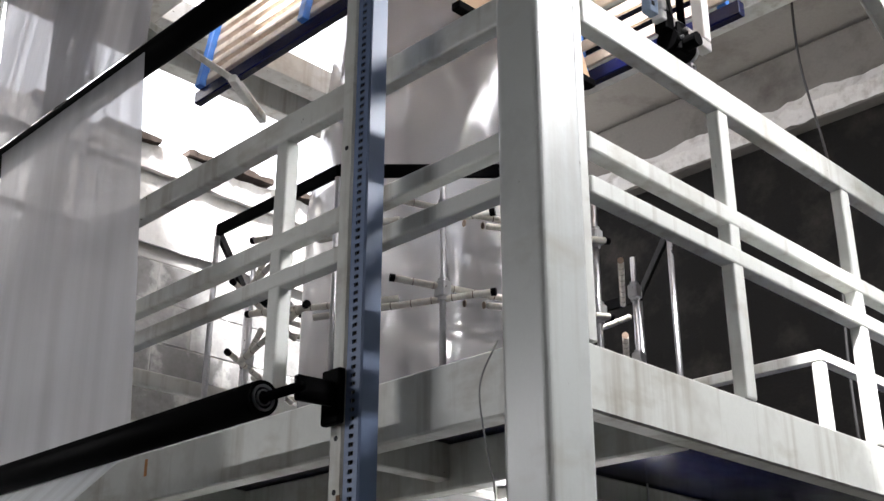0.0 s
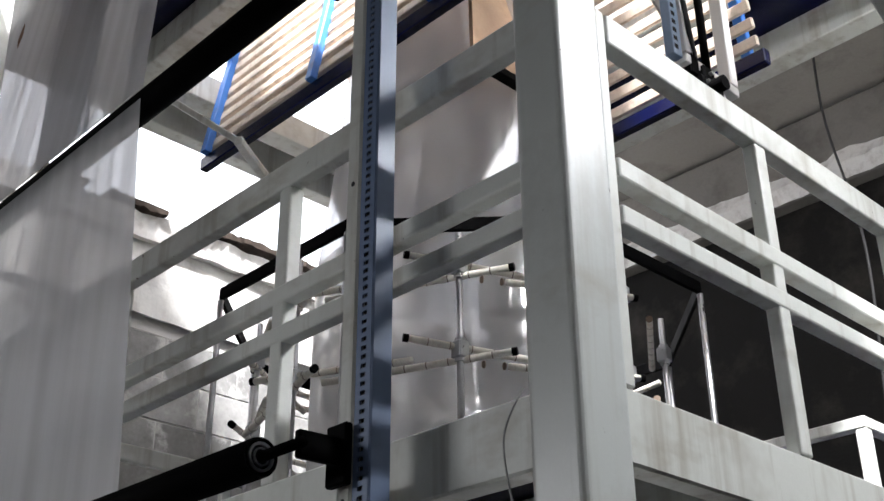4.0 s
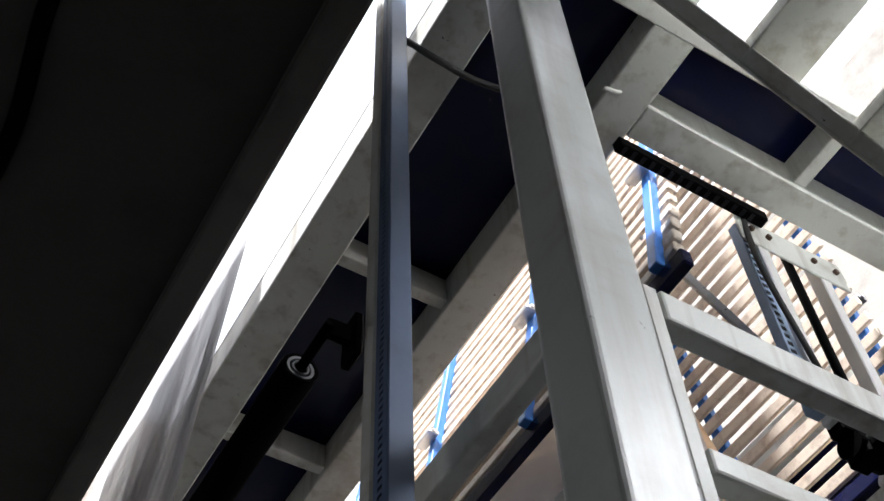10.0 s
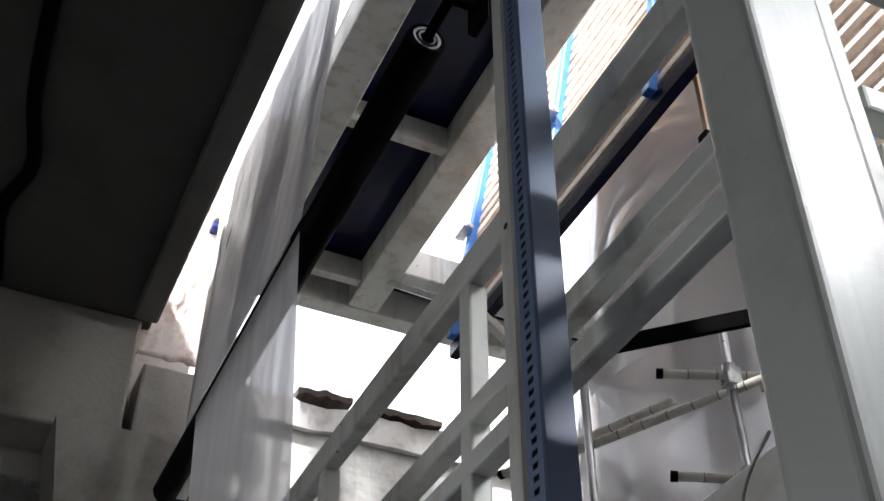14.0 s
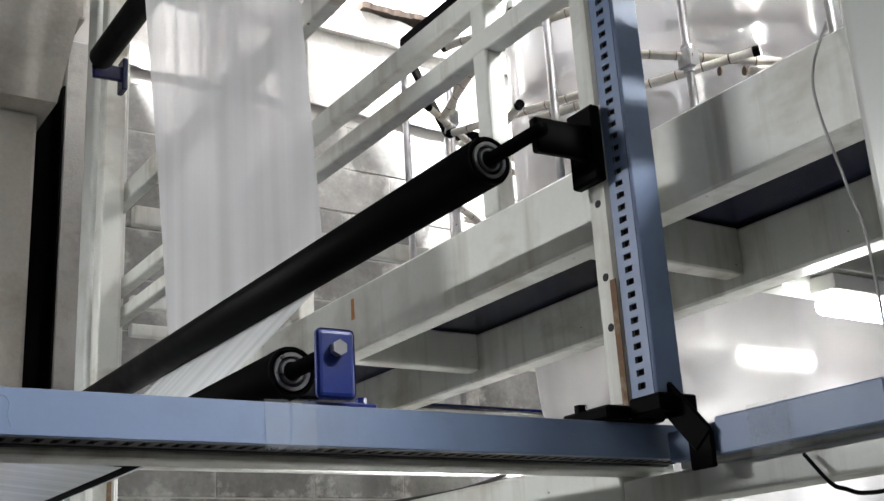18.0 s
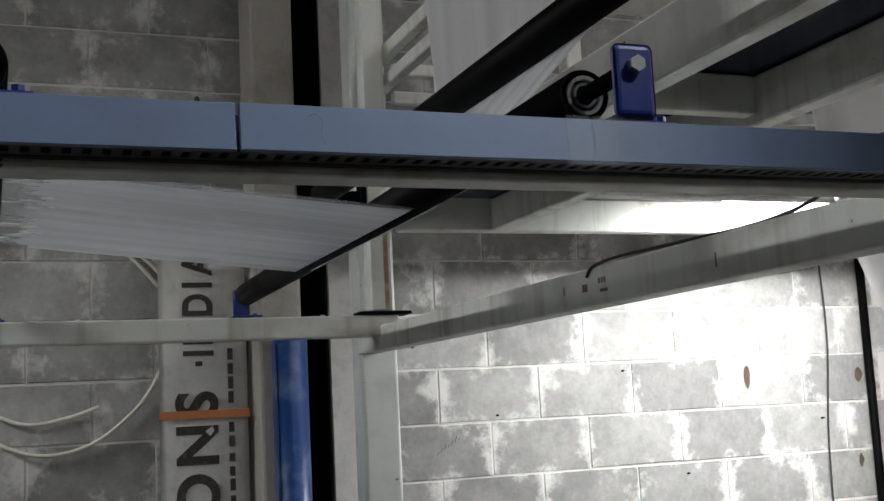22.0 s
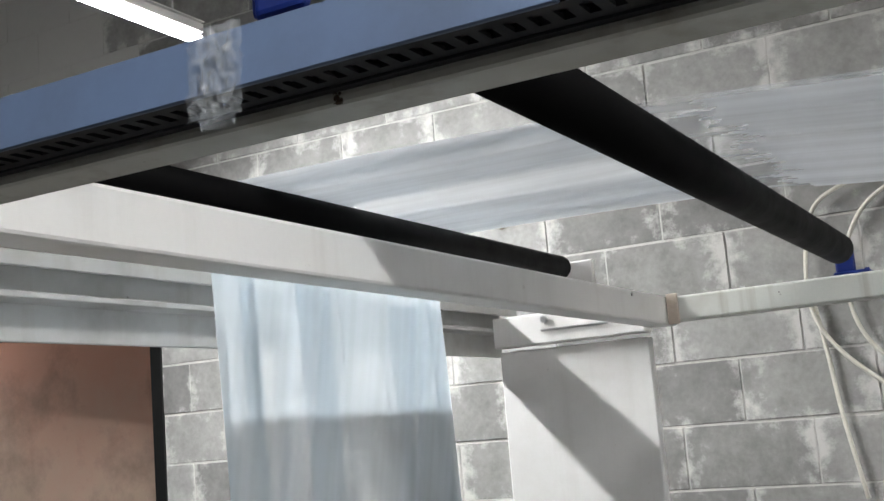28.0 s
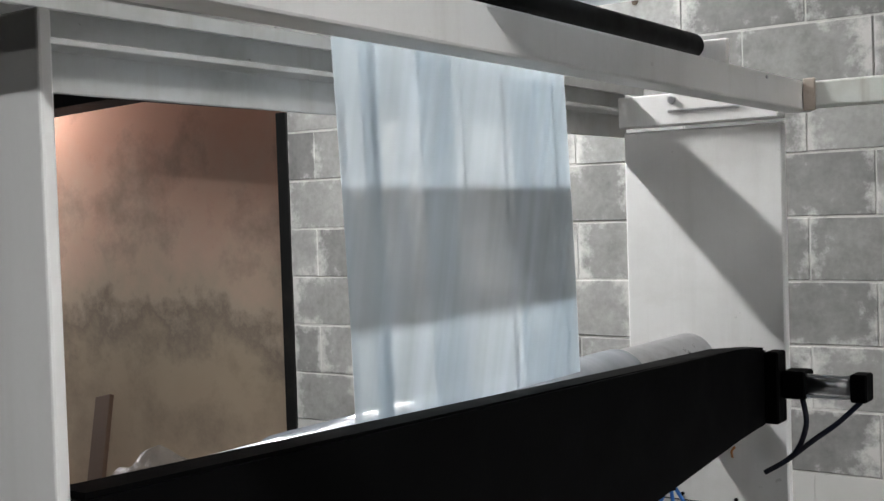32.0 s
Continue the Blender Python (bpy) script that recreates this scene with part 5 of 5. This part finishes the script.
for x, z, w, h in ((1.67, 1.861, 0.014, 0.045), (2.225, 1.852, 0.02, 0.03), (-0.5, 2.9, 0.01, 0.012), (-2.42, 2.47, 0.012, 0.012), (2.2, 1.5, 0.012, 0.03)):
    b = bmesh.new()
    ring = [b.verts.new((x + w * math.cos(a) * (1 + 0.4 * noise.noise((a, x, 1))), 3.3915, z + h * math.sin(a) * (1 + 0.4 * noise.noise((a, z, 2))))) for a in [2 * math.pi * i / 14 for i in range(14)]]
    b.faces.new(ring)
    ext = bmesh.ops.extrude_face_region(b, geom=b.faces[:])
    bmesh.ops.translate(b, vec=(0, -0.002, 0), verts=[g for g in ext["geom"] if isinstance(g, bmesh.types.BMVert)])
    tagged(link("wall_stain", b, STAIN), "small rusty stain on the block wall", "stain", "wall stains")

tagged(link("wall_spike", rod((-1.013, 3.41, 2.752), (-1.013, 3.29, 2.726), 0.007, 10), BLACKP, smooth=True), "black steel spike driven into the block wall", "spike")

scrawl = thing("wall_scribble", (0.36, 3.396, 1.66), "faint pencil scribble on the block wall", "writing")
for k in range(7):
    x, z = 0.325 + 0.014 * k, 1.632 + 0.0085 * k
    part("stroke", bar((x, 3.3945, z), (x + 0.008, 3.3945, z + 0.014 + 0.004 * (k % 3)), 0.0015, 0.0022, 0), INK, scrawl)
for x, z in ((0.566, 1.762), (1.10, 1.905), (0.25, 2.02), (2.02, 1.68), (1.36, 1.50)):
    tagged(link("wall_nail", rod((x, 3.41, z), (x, 3.380, z + 0.002), 0.0035, 8), BLACKP), "dark nail head in the block wall", "nail", "wall nails")

bags = thing("bag_stack", (2.9, 3.05, 0), "stack of brown paper resin bags against the wall", "bag stack")
BAG = paint("bag_paper", (0.42, 0.33, 0.24), 0.8, dirt=(0.25, 0.12, 0.08), amount=0.7, scale=8)
for k in range(14):
    z = 0.1 + 0.125 * k
    for x in (2.75, 3.24):
        part("bag", box(x - 0.245 + random.uniform(-0.02, 0.02), x + 0.235, 2.8, 3.36, z, z + 0.12, 0.03, 3), BAG, bags, smooth=True)
part("pallet", box(2.48, 3.5, 2.78, 3.38, 0, 0.098, 0.004), WOOD, bags)

# doorway beyond the winder
DARKF = paint("door_frame_black", (0.008, 0.008, 0.008), 0.6, spec=0.15, amount=0.15)
door = thing("door_frame_1", (-4.8, 3.45, 0), "black steel frame round the wall opening", "door frame", kind="structure")
part("jamb", box(-4.06, -4.0, 3.39, 3.62, 0, 2.225, 0.003), DARKF, door)
part("jamb", box(-6.42, -6.36, 3.39, 3.62, 0, 2.318, 0.003), DARKF, door)
part("lintel", bar((-4.0, 3.50, 2.262), (-5.12, 3.50, 2.405), 0.22, 0.07, 0.003), DARKF, door, "black lintel that sags at one end")
part("lintel", bar((-5.12, 3.50, 2.405), (-6.42, 3.50, 2.36), 0.22, 0.07, 0.003), DARKF, door)
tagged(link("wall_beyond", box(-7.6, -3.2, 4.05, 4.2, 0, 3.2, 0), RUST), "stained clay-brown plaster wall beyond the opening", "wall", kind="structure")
tagged(link("ceiling_beyond", box(-7.6, -3.2, 3.6, 4.05, 3.0, 3.2, 0), CONCRETE), "grey ceiling beyond the opening", "ceiling", kind="structure")
tagged(link("floor_beyond", box(-7.6, -3.2, 3.4, 4.2, -0.2, -0.001, 0), FLOOR), "concrete floor beyond the opening", "floor", kind="structure")
tagged(link("wood_plank", bar((-5.86, 3.74, 0.01), (-6.03, 4.02, 0.82), 0.13, 0.03, 0.003, up=(0, 1, 0)), paint("plank_brown", (0.07, 0.036, 0.02), 0.6)), "dark brown wooden plank leaning on the wall", "plank")
heap = bmesh.new()
bmesh.ops.create_icosphere(heap, subdivisions=4, radius=1)
for v in heap.verts:
    d = 1 + 0.22 * noise.noise(v.co * 1.8) + 0.06 * noise.noise(v.co * 6) + 0.035 * noise.noise(v.co * 15)
    v.co = Vector((-5.25 + 0.55 * v.co.x * d, 3.80 + 0.17 * v.co.y * d, max(0.001, 0.20 + 0.42 * v.co.z * d)))
tagged(link("plastic_sheeting", heap, film_material("clear_bag", 0.72, (0.5, 0.48, 0.46), (30, 30, 30), gloss=0.12)), "crumpled clear plastic sheeting heaped on the floor", "plastic sheet")

# cables
tagged(link("slab_cable", pipe(smooth_line(((-0.98, -0.6, 4.52), (-0.90, 0.2, 4.515), (-0.92, 0.7, 4.52), (-0.88, 1.1, 4.51), (-0.90, 1.6, 4.515), (-0.885, 2.1, 4.51), (-0.84, 2.43, 4.515), (-0.90, 2.70, 4.515), (-0.86, 3.1, 4.52))), 0.024), BLACKP, smooth=True), "thick black cable run under the slab", "cable")
insulator = thing("wall_insulator", (-0.085, 3.17, 5.16), "white wire insulator on a blue clamp", "insulator")
part("knob", lathe([(5.125, 0.0), (5.125, 0.016), (5.14, 0.020), (5.155, 0.013), (5.17, 0.020), (5.185, 0.016), (5.185, 0.0)], (-0.085, 3.165), 20), WHITE_CLEAN, insulator, smooth=True)
part("clamp", box(-0.105, -0.045, 3.16, 3.22, 5.09, 5.123, 0.004), BRACKET, insulator, "blue steel clamp")
tagged(link("beam_cable", pipe(smooth_line(((-0.146, 1.325, 2.024), (-0.145, 1.30, 2.040), (-0.138, 1.22, 2.047), (-0.13, 1.05, 2.045), (-0.12, 0.85, 2.043), (-0.10, 0.75, 2.06), (-0.07, 0.70, 2.10))), 0.003), CABLE, smooth=True), "loose black cable along the side beam", "cable")
tagged(link("hanging_cable", pipe(smooth_line(((2.9, 0.9, 5.6), (2.92, 0.95, 4.8), (2.98, 0.9, 4.1), (3.1, 1.0, 3.3), (3.12, 1.0, 2.5))), 0.006), CABLE, smooth=True), "black cable hanging down beside the wall", "cable")

tagged(link("beam_wire", pipe(smooth_line(((-0.157, 0.389, 4.50), (-0.11, 0.396, 4.515), (-0.044, 0.40, 4.512), (0.094, 0.40, 4.515), (0.36, 0.34, 4.51))), 0.009), CABLE, smooth=True), "black cable tied under the upper deck beams", "cable")
WIREW = paint("white_wire", (0.75, 0.75, 0.72), 0.4)
tagged(link("loose_wire", pipe(smooth_line(((0.41, -0.005, 4.53), (0.449, -0.008, 4.50), (0.494, -0.012, 4.50), (0.492, -0.014, 4.49), (0.56, -0.012, 4.46), (0.58, -0.01, 4.45), (0.555, -0.008, 4.44))), 0.0025), WIREW, smooth=True), "loose white wire hanging off the front beam", "wire")
tagged(link("wire_hook", pipe(smooth_line(((0.352, 0.256, 4.50), (0.39, 0.254, 4.51), (0.41, 0.256, 4.528), (0.423, 0.283, 4.532))), 0.006), WIREW, smooth=True), "bent white wire hook under the deck", "hook")
tagged(link("hanging_cable", pipe(smooth_line(((-0.155, 0.20, 1.995), (-0.16, 0.169, 1.962), (-0.16, 0.152, 1.954), (-0.16, 0.133, 1.948), (-0.158, 0.10, 1.95), (-0.150, 0.078, 1.975))), 0.0022), BLACKP, smooth=True), "short black cable looped below the duct", "cable")
tagged(link("column_wire", pipe(smooth_line(((-0.09, 0.13, 2.47), (-0.145, 0.122, 2.375), (-0.148, 0.10, 2.25), (-0.148, 0.088, 2.18), (-0.148, 0.086, 1.9))), 0.0016), paint("grey_wire", (0.34, 0.34, 0.33), 0.5), smooth=True), "thin grey wire hanging beside the column", "wire")

# ---------- lamps ----------
def tube_lamp(p, q, power, hang, aim=(0, 0, -1), hood=0.24):
    t = thing("tube_lamp", p, "fluorescent tube lamp in a white batten, lit", "lamp", "tube lamps")
    d = (Vector(q) - Vector(p))
    part("tube", rod(p, q, 0.017, 14), TUBE, t, "glowing tube")
    up = Vector((0, 0, 0.035))
    part("batten", bar(Vector(p) + up, Vector(q) + up, 0.05, 0.03, 0.003), WHITE_CLEAN, t)
    for f in (0.1, 0.9):
        a = Vector(p) + d * f + up
        part("hanger", rod(a, (a.x, a.y, hang), 0.003, 6), STEEL, t)
    part("reflector", bar(Vector(p) + up * 1.6, Vector(q) + up * 1.6, hood, 0.004, 0.001), WHITE_CLEAN, t, "white sheet reflector")
    lamp = new("tube_light", bpy.data.lights.new("tube_light", "AREA"))
    lamp.data.shape, lamp.data.size, lamp.data.size_y = "RECTANGLE", 0.06, d.length
    lamp.data.energy, lamp.data.color = power, (0.99, 1.0, 0.99)
    mid = (Vector(p) + Vector(q)) / 2 - Vector((0, 0, 0.024))
    side = d.normalized()
    zz = -Vector(aim).normalized()
    yy = (side - zz * side.dot(zz)).normalized()
    r = Matrix((yy.cross(zz), yy, zz)).transposed().to_4x4()
    r.translation = mid
    lamp.matrix_world = r
    return t


tube_lamp((1.0, 2.50, 2.395), (2.08, 2.50, 2.395), 42, DZ0 + 0.1, (0, 0.35, -1), 0.10)
tube_lamp((0.42, 0.58, 2.31), (1.02, 0.58, 2.31), 9.0, DZ0 + 0.1, (0, 0.1, -1), 0.06)
tube_lamp((-3.157, 1.50, 3.143), (-3.157, 2.72, 3.143), 36, 4.55, (0.25, 0, -1), 0.06)
tube_lamp((0.5, -1.5, 4.42), (1.6, -1.5, 4.42), 66, 4.55, (-0.3, 0.8, -0.9))
# weak fill lamp added out of view; no such lamp is known
tube_lamp((-2.6, -2.2, 4.2), (-1.4, -2.2, 4.2), 1.5, 4.55, (0, 0.5, -1))
# lamp added out of view to brighten the wall beyond the opening
tube_lamp((-7.0, 3.75, 2.85), (-6.4, 3.75, 2.85), 6, 3.0, (0.3, 0.1, -1), 0.05)

# ---------- block wall (pieces last) ----------
DOOR = (-6.4, -4.0, 2.38)
wall_n = tagged(link("wall_north", merge(box(-9, DOOR[0], WALL_Y - 0.0008, 3.6, 0, 4.55, 0), box(DOOR[1], -0.06, WALL_Y - 0.0008, 3.6, 0, 4.55, 0), box(-0.06, 3.6, WALL_Y - 0.0008, 3.6, 0, 4.342, 0), box(DOOR[0], DOOR[1], WALL_Y - 0.0008, 3.6, DOOR[2], 4.55, 0)), JOINT), "grey concrete block wall with smeared mortar joints", "wall", kind="structure")
block_mesh = None
rest = bmesh.new()
for row in range(23):
    z = 0.1975 * row - 0.035
    for col in range(-23, 9):
        x = 0.4 * col + (0.2 if row % 2 else 0.0) - 0.058
        if x > 3.4 or x < -8.8 or z < 0 or (x > -0.2 and z > 3.98):
            continue
        x0, x1 = x - 0.2, x + 0.2
        if z + 0.1 < DOOR[2] + 0.1:
            if DOOR[0] < x0 and x1 < DOOR[1]:
                continue
            x0, x1 = (max(x0, DOOR[1]), x1) if x > (DOOR[0] + DOOR[1]) / 2 else (x0, min(x1, DOOR[0]))
            if x1 - x0 < 0.03:
                continue
        if -4.1 < x < 2.5 and 0.9 < z + 0.1 < 3.9:
            if block_mesh is None:
                b = box(-0.1972, 0.1972, -0.0035, 0.05, -0.0952, 0.0952, 0.002)
                ob = link("block", b, BLOCK, wall_n)
                block_mesh = ob.data
            else:
                ob = new("block", block_mesh)
                ob.parent = wall_n
            ob.location = ((x0 + x1) / 2, WALL_Y + random.uniform(-0.0025, 0.0012), z + 0.0988 + random.uniform(-0.0012, 0.0012))
            ob.scale = ((x1 - x0) / 0.4, 1, 1)
            ob.rotation_euler = (0, math.radians(random.uniform(-0.25, 0.25)), 0)
        else:
            rest = merge(rest, box(x0 + 0.0015, x1 - 0.0015, WALL_Y - 0.003, WALL_Y + 0.05, z + 0.002, z + 0.1955, 0))
tagged(link("far_blocks", rest, BLOCK, wall_n), kind="stuff")


def motions():
    for tube, sense, r in spinners:
        rows = []
        steps = 320
        for i in range(steps + 1):
            t = 32.0 * i / steps
            a = sense * 50.0 * i
            rows.append((t, pose(0, 0, 0, 0, a, 0)))
        walk(tube, rows)


motions()
